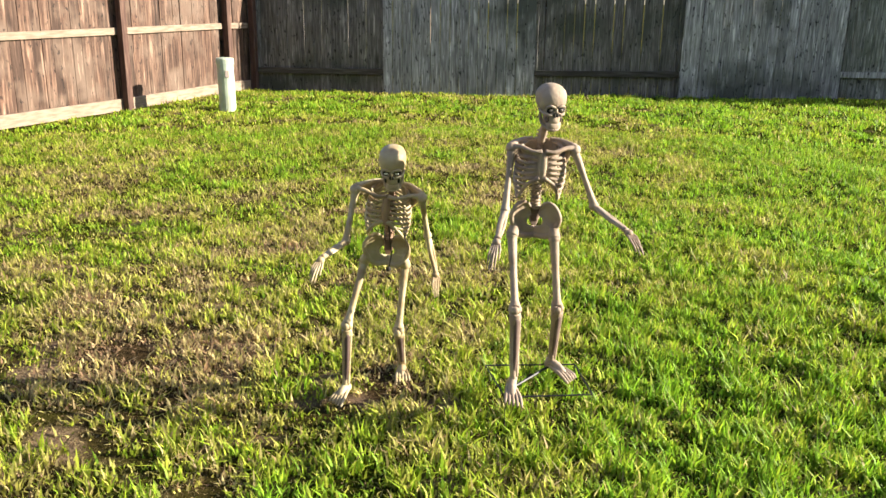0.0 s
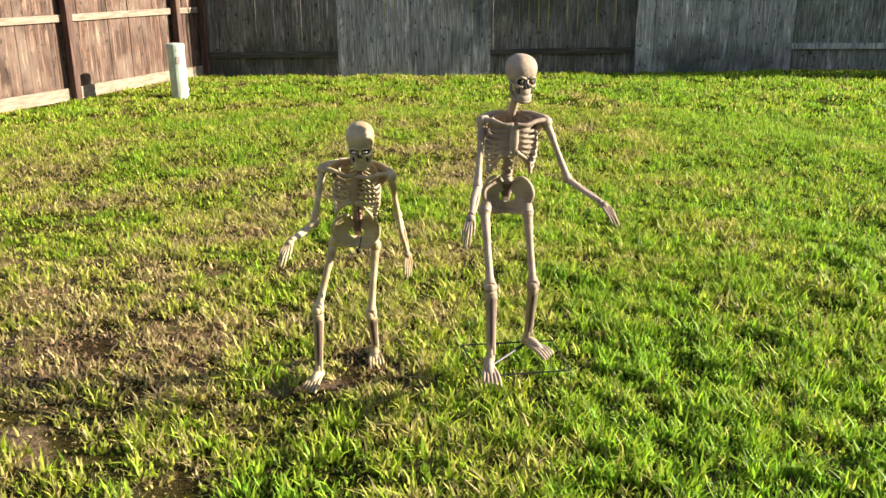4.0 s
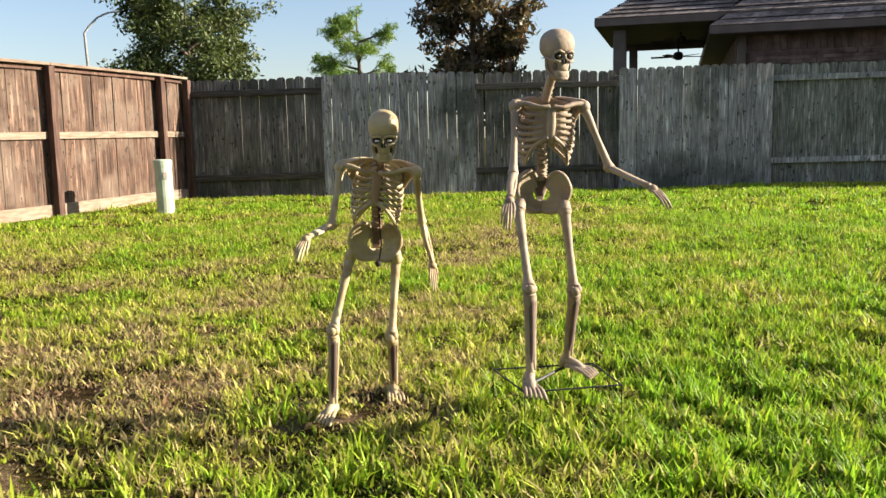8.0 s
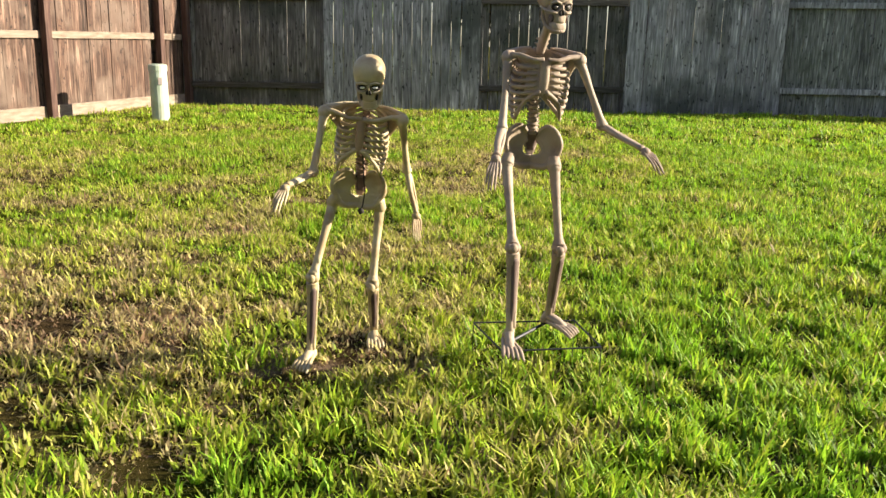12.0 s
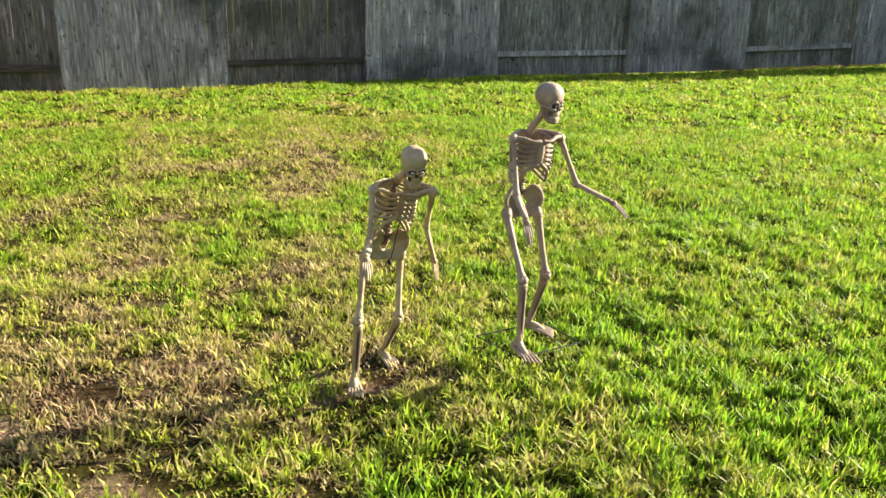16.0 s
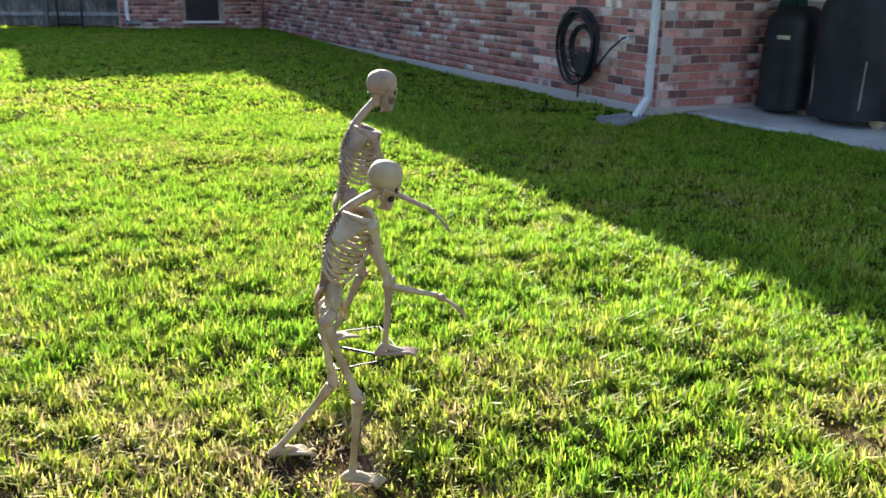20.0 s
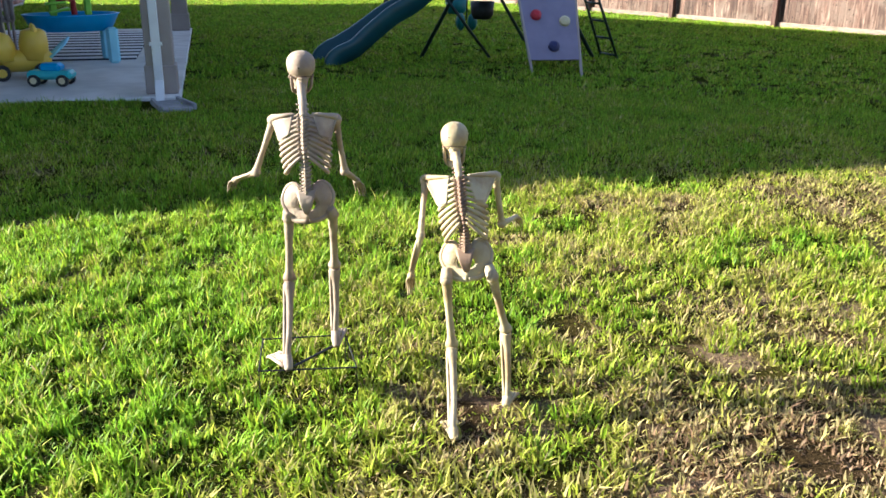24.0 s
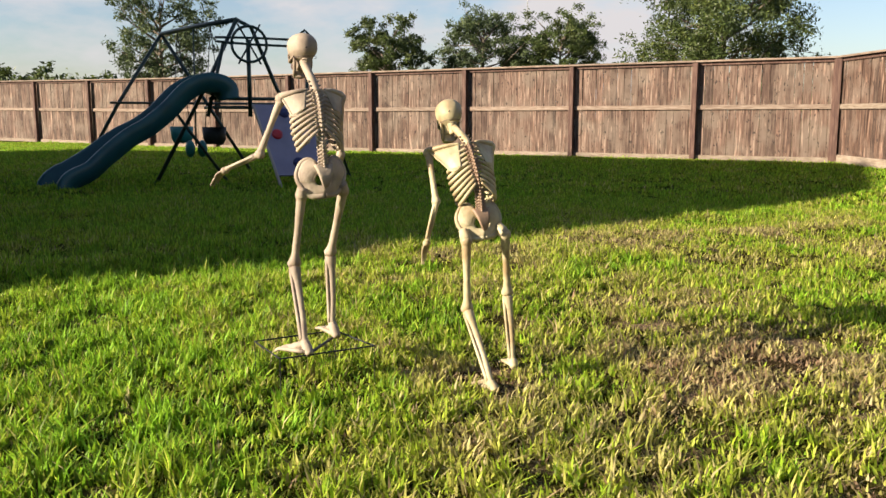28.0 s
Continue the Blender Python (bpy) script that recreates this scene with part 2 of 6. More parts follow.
M = {
    "soil": grass_material("shade-darkened soil and thatch", True),
    "grass": grass_material("grass blade"),
    "grey_wood": material("weathered grey wood", [(0.122, 0.122, 0.119), (0.256, 0.254, 0.248), (0.43, 0.427, 0.42)], 0.9, 5, 8, (9, 9, 0.7), 0.35, per_object=0.22, stain=(0.075, 0.082, 0.07), stain_scale=1.1, knots=True),
    "dark_wood": material("dark weathered wood", [(0.068, 0.062, 0.053), (0.130, 0.121, 0.108), (0.245, 0.232, 0.215)], 0.9, 5, 8, (9, 9, 0.7), 0.35, per_object=0.25, stain=(0.058, 0.062, 0.048), stain_scale=1.4, knots=True),
    "green_wood": material("greenish weathered wood", [(0.080, 0.083, 0.070), (0.178, 0.183, 0.160), (0.36, 0.365, 0.335)], 0.9, 5, 8, (9, 9, 0.7), 0.35, per_object=0.24, stain=(0.075, 0.085, 0.058), stain_scale=1.4, knots=True),
    "rail_shaded": material("dark brown weathered rail with shade in its colour", [(0.030, 0.026, 0.021), (0.052, 0.046, 0.038), (0.10, 0.092, 0.08)], 0.9, 5, 8, (0.7, 9, 9), 0.35, per_object=0.15),
    "cedar": material("brown cedar", [(0.028, 0.0135, 0.0085), (0.066, 0.036, 0.024), (0.175, 0.112, 0.080)], 0.85, 4, 8, (8, 8, 0.6), 0.3, per_object=0.34, stain=(0.125, 0.086, 0.064), stain_scale=2.6, knots=True),
    "cedar_grey": material("sun-bleached cedar", [(0.044, 0.022, 0.015), (0.094, 0.057, 0.041), (0.185, 0.130, 0.098)], 0.88, 4, 8, (7, 7, 0.6), 0.3, per_object=0.38, stain=(0.135, 0.098, 0.074), stain_scale=2.2, knots=True),
    "cedar_dark": material("stained cedar post", [(0.048, 0.023, 0.017), (0.082, 0.043, 0.032), (0.14, 0.082, 0.06)], 0.85, 5, 8, (6, 6, 0.8), 0.3, per_object=0.15),
    "pale_board": material("bleached board", [(0.145, 0.105, 0.074), (0.215, 0.163, 0.12), (0.28, 0.225, 0.172)], 0.85, 6, 8, (1, 6, 6), 0.25, per_object=0.12),
    "cap_wood": material("bleached cap board", [(0.12, 0.078, 0.056), (0.19, 0.135, 0.10), (0.26, 0.20, 0.155)], 0.85, 6, 8, (1, 6, 6), 0.25, per_object=0.12),
    "new_wood": material("new pine fence", [(0.40, 0.25, 0.15), (0.54, 0.37, 0.23), (0.64, 0.47, 0.32)], 0.8, 4, 8, (8, 8, 0.6), 0.2, per_object=0.1),
    "bone": material("aged bone plastic", [(0.25, 0.18, 0.09), (0.40, 0.325, 0.19), (0.48, 0.405, 0.26)], 0.55, 9, 7, bump=0.25, bump_scale=70, spec=0.4, stain=(0.30, 0.21, 0.11), stain_scale=14),
    "bone_grey": material("greyish bone plastic", [(0.21, 0.152, 0.108), (0.32, 0.25, 0.182), (0.385, 0.31, 0.23)], 0.68, 9, 7, bump=0.25, bump_scale=70, stain=(0.24, 0.175, 0.128), stain_scale=12),
    "socket": material("near black of cavity shade and small black parts", [(0.012, 0.010, 0.008), (0.03, 0.025, 0.02)], 0.8, 20, 3, bump=0),
    "marrow": material("brown stained bone", [(0.16, 0.095, 0.06), (0.27, 0.175, 0.112), (0.40, 0.285, 0.185)], 0.6, 14, 6, (1, 1, 0.3), bump=0.1),
    "hollow": material("dark brown of seams and shaded bone hollows", [(0.050, 0.030, 0.026), (0.10, 0.066, 0.058), (0.17, 0.12, 0.10)], 0.7, 14, 6, (1, 1, 0.3), bump=0.1),
    "eye_dull": material("dull greyish eye", [(0.13, 0.11, 0.09), (0.20, 0.17, 0.14)], 0.4, 10, 2, bump=0),
    "eye_white": material("eye white", [(0.75, 0.72, 0.66), (0.8, 0.78, 0.72)], 0.3, 10, 2, bump=0),
    "black_metal": material("black metal", [(0.012, 0.012, 0.013), (0.03, 0.03, 0.03)], 0.5, 30, 3, metal=0.3, bump=0.05),
    "grass_green_pvc": material("pale green plastic", [(0.33, 0.40, 0.30), (0.43, 0.50, 0.39), (0.50, 0.56, 0.45)], 0.55, 6, 6, bump=0.06, stain=(0.36, 0.36, 0.26), stain_scale=3),
    "mortar": material("mortar", [(0.50, 0.43, 0.38), (0.62, 0.55, 0.49)], 0.95, 30, 6, bump=0.4),
    "slab": material("concrete slab", [(0.56, 0.54, 0.50), (0.68, 0.66, 0.61), (0.76, 0.74, 0.69)], 0.9, 3, 9, bump=0.15, bump_scale=40, stain=(0.56, 0.54, 0.50), stain_scale=1.5),
    "grey_block": material("grey splash block concrete", [(0.20, 0.20, 0.20), (0.29, 0.29, 0.29), (0.36, 0.36, 0.36)], 0.95, 9, 8, bump=0.2),
    "white_paint": material("white paint", [(0.70, 0.70, 0.68), (0.80, 0.80, 0.78)], 0.45, 4, 6, bump=0.03, stain=(0.62, 0.62, 0.60), stain_scale=2),
    "trim": material("beige trim paint", [(0.31, 0.255, 0.225), (0.39, 0.33, 0.29)], 0.6, 4, 6, bump=0.05),
    "brown_trim": material("brown fascia paint", [(0.085, 0.065, 0.055), (0.125, 0.096, 0.08)], 0.6, 4, 6, bump=0.05),
    "glass": material("window glass", [(0.012, 0.014, 0.016), (0.02, 0.022, 0.025)], 0.06, 2, 2, bump=0, spec=0.6),
    "screen": material("window screen", [(0.02, 0.02, 0.022), (0.03, 0.03, 0.032)], 0.7, 40, 2, bump=0.1),
    "door_dark": material("dark of the unlit room behind door glass", [(0.02, 0.016, 0.016), (0.035, 0.028, 0.028)], 0.4, 5, 4, bump=0.03),
    "cover": material("black grill cover", [(0.008, 0.009, 0.010), (0.016, 0.017, 0.019), (0.028, 0.029, 0.031)], 0.55, 4, 6, bump=0.25, bump_scale=7),
    "green_cloth": material("dark green cloth", [(0.008, 0.035, 0.022), (0.014, 0.055, 0.036)], 0.9, 6, 5, bump=0.2),
    "blind_pane": material("closed pale blind behind glass", [(0.36, 0.38, 0.40), (0.48, 0.50, 0.52)], 0.12, 30, 2, (0.2, 0.2, 6), bump=0.0, spec=0.6),
    "rubber": material("black rubber", [(0.012, 0.012, 0.012), (0.028, 0.028, 0.028)], 0.5, 20, 4, bump=0.1),
    "blue_plastic": material("blue plastic", [(0.0, 0.26, 0.56), (0.01, 0.33, 0.66)], 0.35, 5, 3, bump=0.02),
    "pale_blue_plastic": material("pale blue plastic", [(0.26, 0.60, 0.72), (0.33, 0.68, 0.79)], 0.4, 5, 3, bump=0.02),
    "lime_plastic": material("lime plastic", [(0.22, 0.55, 0.05), (0.28, 0.63, 0.08)], 0.35, 5, 3, bump=0.02),
    "teal_plastic": material("teal plastic", [(0.05, 0.42, 0.45), (0.07, 0.5, 0.52)], 0.35, 5, 3, bump=0.02),
    "yellow_plastic": material("yellow plastic", [(0.72, 0.48, 0.05), (0.80, 0.56, 0.09)], 0.4, 5, 3, bump=0.02, stain=(0.68, 0.44, 0.06)),
    "slide_green": material("dark teal slide plastic", [(0.008, 0.055, 0.065), (0.013, 0.080, 0.092)], 0.35, 4, 5, bump=0.03),
    "frame_green": material("dark green steel tube", [(0.010, 0.026, 0.022), (0.016, 0.040, 0.034)], 0.4, 8, 4, bump=0.03),
    "violet_panel": material("greyish violet panel", [(0.21, 0.185, 0.25), (0.26, 0.23, 0.30)], 0.6, 5, 6, bump=0.08),
    "swing_teal": material("teal swing plastic", [(0.01, 0.15, 0.14), (0.015, 0.19, 0.18)], 0.4, 6, 3, bump=0.02),
    "red_plastic": material("red plastic", [(0.42, 0.02, 0.03), (0.5, 0.03, 0.04)], 0.4, 6, 3, bump=0.02),
    "navy_plastic": material("navy plastic", [(0.02, 0.025, 0.09), (0.03, 0.035, 0.12)], 0.4, 6, 3, bump=0.02),
    "cream_plastic": material("cream plastic", [(0.62, 0.53, 0.30), (0.7, 0.6, 0.36)], 0.5, 6, 3, bump=0.02),
    "rug_black": material("navy black rug", [(0.012, 0.014, 0.022), (0.026, 0.03, 0.045)], 0.95, 40, 3, bump=0.3),
    "rug_white": material("white rug", [(0.70, 0.70, 0.68), (0.80, 0.80, 0.78)], 0.95, 40, 3, bump=0.3),
    "roof": material("asphalt shingles", [(0.085, 0.068, 0.060), (0.165, 0.135, 0.122), (0.26, 0.22, 0.20)], 0.95, 9, 8, (1, 1, 3), 0.4, per_island=0.5),
    "soffit": material("soffit paint", [(0.74, 0.71, 0.66), (0.80, 0.77, 0.72)], 0.8, 4, 4, bump=0.03),
    "chrome": material("bare metal", [(0.55, 0.55, 0.56), (0.65, 0.65, 0.66)], 0.35, 8, 4, metal=0.9, bump=0.02),
    "bark": material("bark", [(0.06, 0.045, 0.032), (0.13, 0.10, 0.075), (0.2, 0.16, 0.12)], 0.95, 10, 8, (3, 3, 0.6), 0.6),
    "leaf": material("green leaves", [(0.034, 0.052, 0.013), (0.062, 0.088, 0.020), (0.11, 0.125, 0.032)], 0.5, 1.5, 4, bump=0, per_island=0.45, through_light=0.3),
    "leaf_pine": material("pine needles", [(0.07, 0.14, 0.02), (0.13, 0.22, 0.03), (0.20, 0.28, 0.05)], 0.5, 1.5, 4, bump=0, per_island=0.4, through_light=0.35),
    "leaf_magnolia": material("magnolia leaves", [(0.040, 0.048, 0.018), (0.105, 0.082, 0.036), (0.26, 0.145, 0.07)], 0.35, 3, 4, bump=0, per_island=0.6, through_light=0.3),
    "leaf_pale": material("pale dusty leaves", [(0.036, 0.055, 0.020), (0.058, 0.082, 0.028), (0.095, 0.12, 0.045)], 0.6, 1.5, 4, bump=0, per_island=0.45, through_light=0.3),
    "dist_brick": material("dim brown brick", [(0.085, 0.052, 0.044), (0.14, 0.095, 0.08), (0.22, 0.16, 0.135)], 0.9, 5, 6, bump=0.2, per_island=0.3),
}
for k, tones in enumerate(([(0.47, 0.17, 0.135), (0.60, 0.25, 0.195)], [(0.62, 0.31, 0.245), (0.74, 0.42, 0.335)], [(0.19, 0.090, 0.085), (0.29, 0.145, 0.13)], [(0.76, 0.58, 0.49), (0.86, 0.71, 0.62)])):
    M["brick%d" % k] = material("brick tone", tones, 0.9, 14, 6, bump=0.4, per_object=0.22, stain=(0.40, 0.20, 0.16), stain_scale=5)


# ---- mesh helpers ----
def part(name, bm, mat, parent=None, label="", smooth=False):
    """Links a bmesh as one mesh object, under a thing or a part."""
    me = bpy.data.meshes.new(name)
    bmesh.ops.recalc_face_normals(bm, faces=bm.faces)
    bm.to_mesh(me)
    bm.free()
    for one in (mat if isinstance(mat, (list, tuple)) else [mat]):
        me.materials.append(one)
    if smooth:
        me.shade_smooth()
    ob = new(name, me)
    ob.parent = parent
    if label:
        ob["label"] = label
    return ob


def thing(name, label, category, at=(0, 0, 0), turn=0.0, group="", kind=""):
    ob = new(name)
    ob.empty_display_size = 0.1
    ob.matrix_world = pose(*at, 0, 0, turn)
    return tagged(ob, label, category, group, kind)


def box(bm, size, at=(0, 0, 0), bevel=0.0, m=None, mat=0):
    """A box of that size round at, bevelled, turned by m."""
    made = bmesh.ops.create_cube(bm, size=1.0)["verts"]
    bmesh.ops.scale(bm, vec=size, verts=made)
    faces = {f for v in made for f in v.link_faces}
    if bevel:
        edges = {e for v in made for e in v.link_edges}
        out = bmesh.ops.bevel(bm, geom=list(edges), offset=bevel, segments=1, affect="EDGES")
        made = list({v for f in out["faces"] for v in f.verts} | {v for v in made if v.is_valid})
        faces = {f for v in made for f in v.link_faces}
    for f in faces:
        if f.is_valid:
            f.material_index = mat
    if m is not None:
        bmesh.ops.transform(bm, matrix=m, verts=made)
    bmesh.ops.translate(bm, vec=at, verts=made)
    return made


def tube(bm, pts, radii, n=8, mat=0, flat=1.0, up=None):
    """A round bar through pts, its radius from the list radii; flat squeezes it along the second axis."""
    pts = [Vector(p) for p in pts]
    if not isinstance(radii, (list, tuple)):
        radii = [radii] * len(pts)
    tangent = [((pts[min(i + 1, len(pts) - 1)] - pts[max(i - 1, 0)])).normalized() for i in range(len(pts))]
    side = tangent[0].cross(Vector(up) if up else (Vector((0, 0, 1)) if abs(tangent[0].z) < 0.9 else Vector((1, 0, 0)))).normalized()
    rings = []
    for p, r, t in zip(pts, radii, tangent):
        side = (side - t * side.dot(t)).normalized()
        other = t.cross(side)
        rings.append([bm.verts.new(p + side * (r * math.cos(2 * math.pi * k / n)) + other * (r * flat * math.sin(2 * math.pi * k / n))) for k in range(n)])
    for a, b in zip(rings, rings[1:]):
        for k in range(n):
            bm.faces.new((a[k], a[(k + 1) % n], b[(k + 1) % n], b[k])).material_index = mat
    bm.faces.new(rings[0][::-1]).material_index = mat
    bm.faces.new(rings[-1]).material_index = mat


def ball(bm, at, size, m=None, seg=12, rings=8, mat=0):
    made = bmesh.ops.create_uvsphere(bm, u_segments=seg, v_segments=rings, radius=1.0)["verts"]
    bmesh.ops.scale(bm, vec=size, verts=made)
    if m is not None:
        bmesh.ops.transform(bm, matrix=m, verts=made)
    bmesh.ops.translate(bm, vec=at, verts=made)
    for f in {f for v in made for f in v.link_faces}:
        f.material_index = mat
    return made


def sheet(name, verts, faces, mat, parent=None):
    """A mesh from computed arrays of corners and faces."""
    me = bpy.data.meshes.new(name)
    verts, faces = np.asarray(verts, np.float32), np.asarray(faces, np.int32)
    me.vertices.add(len(verts))
    me.vertices.foreach_set("co", verts.ravel())
    me.loops.add(faces.size)
    me.loops.foreach_set("vertex_index", faces.ravel())
    me.polygons.add(len(faces))
    me.polygons.foreach_set("loop_start", np.arange(0, faces.size, faces.shape[1], dtype=np.int32))
    me.update(calc_edges=True)
    me.materials.append(mat)
    ob = new(name, me)
    ob.parent = parent
    return ob


# ---- ground and lawn ----
rng = np.random.default_rng(7)
LATTICE = rng.random((64, 64))


def field(x, y, size):
    """Smooth value noise between 0 and 1 with cells of that size."""
    x, y = np.asarray(x) / size + 100, np.asarray(y) / size + 100
    i, j = np.floor(x).astype(int), np.floor(y).astype(int)
    u, v = x - i, y - j
    u, v = u * u * (3 - 2 * u), v * v * (3 - 2 * v)
    g = lambda a, b: LATTICE[a % 64, b % 64]
    return (g(i, j) * (1 - u) + g(i + 1, j) * u) * (1 - v) + (g(i, j + 1) * (1 - u) + g(i + 1, j + 1) * u) * v


def step(a, b, x):
    t = np.clip((np.asarray(x, float) - a) / (b - a), 0, 1)
    return t * t * (3 - 2 * t)


def ground_height(x, y):
    far = step(30, 60, np.hypot(x, np.asarray(y) - 3))
    return (0.20 * step(7, 21, x) + 0.10 * step(0.5, -2.5, y) * step(-3, 4, x) + 0.14 * step(8, 0.5, (x + 11.46) * 0.8205 + (np.asarray(y) + 5.02) * 0.5717) + 0.06 * step(6, 13, y)
            + 0.05 * (field(x, y, 0.55) - 0.5) * step(14, 9, np.hypot(x, np.asarray(y) - 3))) * (1 - far)


# worn and bare spots of the lawn: place, size across and along, how bare
BARE = [(-0.95, 4.35, 0.55, 0.20, 0.55), (-1.9, 4.5, 0.5, 0.22, 0.6), (0.15, 4.55, 0.4, 0.14, 0.5), (-0.55, 5.9, 0.6, 0.2, 0.5), (1.0, 4.3, 0.3, 0.12, 0.55), (-2.6, 3.6, 0.5, 0.25, 0.6), (-0.75, 2.35, 0.18, 0.22, 0.85),
        (-1.05, 1.75, 0.35, 0.16, 0.75), (-0.8, 0.75, 0.3, 0.12, 0.6), (0.75, 0.95, 0.3, 0.1, 0.5), (2.3, 0.9, 0.35, 0.14, 0.55), (2.6, -0.2, 0.4, 0.12, 0.5), (1.9, 2.9, 0.2, 0.1, 0.5), (-1.9, 2.4, 0.4, 0.2, 0.7),
        (-1.27, 3.4, 0.32, 0.16, 0.9), (-1.4, 3.95, 0.35, 0.12, 0.6), (-1.3, 2.83, 0.22, 0.14, 0.9), (-2.0, 5.2, 0.5, 0.2, 0.5), (-1.2, 5.0, 0.45, 0.15, 0.55),
        (0.49, 5.38, 0.22, 0.09, 0.9), (1.44, 5.39, 0.3, 0.1, 0.75), (-0.27, 3.2, 0.2, 0.13, 0.95), (1.52, 1.74, 0.22, 0.17, 0.85),
        (-0.43, 1.24, 0.35, 0.12, 0.7), (0.3, 2.42, 0.14, 0.07, 0.6), (-1.41, 2.1, 0.2, 0.14, 0.8), (-1.28, 2.62, 0.15, 0.25, 0.9), (-0.94, 3.47, 0.2, 0.15, 0.85),
        (-1.6, 3.15, 0.3, 0.15, 0.8), (-1.43, 0.6, 0.3, 0.14, 0.6), (-2.2, 11.9, 0.5, 0.14, 0.9),
        (10.5, 4.9, 1.4, 1.0, 0.4), (-0.25, 3.02, 0.18, 0.1, 0.8)]


def bareness(x, y):
    out = np.zeros_like(x)
    wob = 0.5 + field(x, y, 0.16)
    broken = np.clip(0.25 + 1.6 * (field(x, y, 0.10) - 0.25), 0.1, 1)
    for cx, cy, sx, sy, k in BARE:
        out = np.maximum(out, k * broken * np.exp(-(((x - cx) / sx) ** 2 + ((y - cy) / sy) ** 2) * wob))
    return out


def lushness(x, y):
    """1 where the lawn is thick and green, 0 where it is thin."""
    lush = step(-0.6, 1.1, x - 0.12 * (y - 3) - 0.25 * step(5, 9, y) * 6)
    lush = np.maximum(lush, step(4, 9, x) * 0.9)
    lush = np.maximum(lush, step(0.9, -0.6, y) * step(-3.5, 0.5, x))
    return np.maximum(np.maximum(lush, 0.55 * step(7.5, 10.5, y)), 1.12 * step(0.5, -1.4, y))


def dryness(x, y):
    """0 fresh green, 0.5 straw, 1 dead."""
    base = 0.36 - 0.27 * lushness(x, y)
    return np.clip(base + (0.62 - 0.26 * lushness(x, y)) * (field(x, y, 0.45) - 0.5) + 0.36 * (field(x, y, 0.13) - 0.5) + 0.22 * (field(x, y, 1.7) - 0.5) + 0.55 * bareness(x, y), 0, 1)


HOUSE = Matrix.Translation((6.05, -1.57, 0)) @ Matrix.Rotation(math.atan(0.2126), 4, "Z")
HU, HV = np.array([0.978, 0.208]), np.array([-0.208, 0.978])
CORNER, LPOST, FCORNER, BEND, RCORNER = (-3.04, 13.8), (-4.05, 11.0), (-11.46, -5.02), (6.05, 13.38), (20.2, 10.5)


def on_lawn(x, y):
    """True for places inside the fences and outside the house and the patio."""
    a, b = (x - 6.05) * HU[0] + (y + 1.57) * HU[1], -((x - 6.05) * HV[0] + (y + 1.57) * HV[1])
    ok = ~((a > -0.02) & (b > -0.02) & (b < 15.3) & (a < 30)) & ~((a > -4.08) & (a < 0) & (b > 0.42) & (b < 8.15))
    ok &= ~((np.abs(a + 3.86) < 0.17) & (b > -0.07) & (b < 0.6)) & ~((np.abs(a - 0.16) < 0.17) & (b > -0.80) & (b < 0.0))
    ok &= y < np.where(x < 6.05, 13.45, 13.38 - (x - 6.05) * 0.2035) + 0.09
    ok &= x > np.where(y > 11, -3.04 - (13.8 - y) * 0.361, -4.05 - (11 - y) * 0.4625) + 0.04
    ok &= (x + 11.46) * 0.8205 + (y + 5.02) * 0.5717 > 0.05
    return ok & (x < 20.9)


gx = np.concatenate([[-900, -300, -120, -60, -40, -28, -22, -18], np.arange(-15, 27.01, 0.25), [30, 36, 45, 60, 120, 300, 900]])
gy = np.concatenate([[-900, -300, -120, -60, -44, -34], np.arange(-29, 17.01, 0.25), [19, 22, 28, 40, 60, 120, 300, 900]])
GX, GY = np.meshgrid(gx, gy)
gv = np.stack([GX.ravel(), GY.ravel(), ground_height(GX.ravel(), GY.ravel())], 1)
idx = np.arange(GX.size).reshape(GX.shape)
ground = sheet("ground", gv, np.stack([idx[:-1, :-1], idx[:-1, 1:], idx[1:, 1:], idx[1:, :-1]], -1).reshape(-1, 4), M["soil"])
tagged(ground, "brown shade-darkened soil and thatch under a patchy lawn", "ground", kind="structure")
ground.data.shade_smooth()
ground.data.attributes.new("dryness", "FLOAT", "POINT").data.foreach_set("value", np.where(on_lawn(GX.ravel(), GY.ravel()), dryness(GX.ravel(), GY.ravel()), 0.25).astype(np.float32))

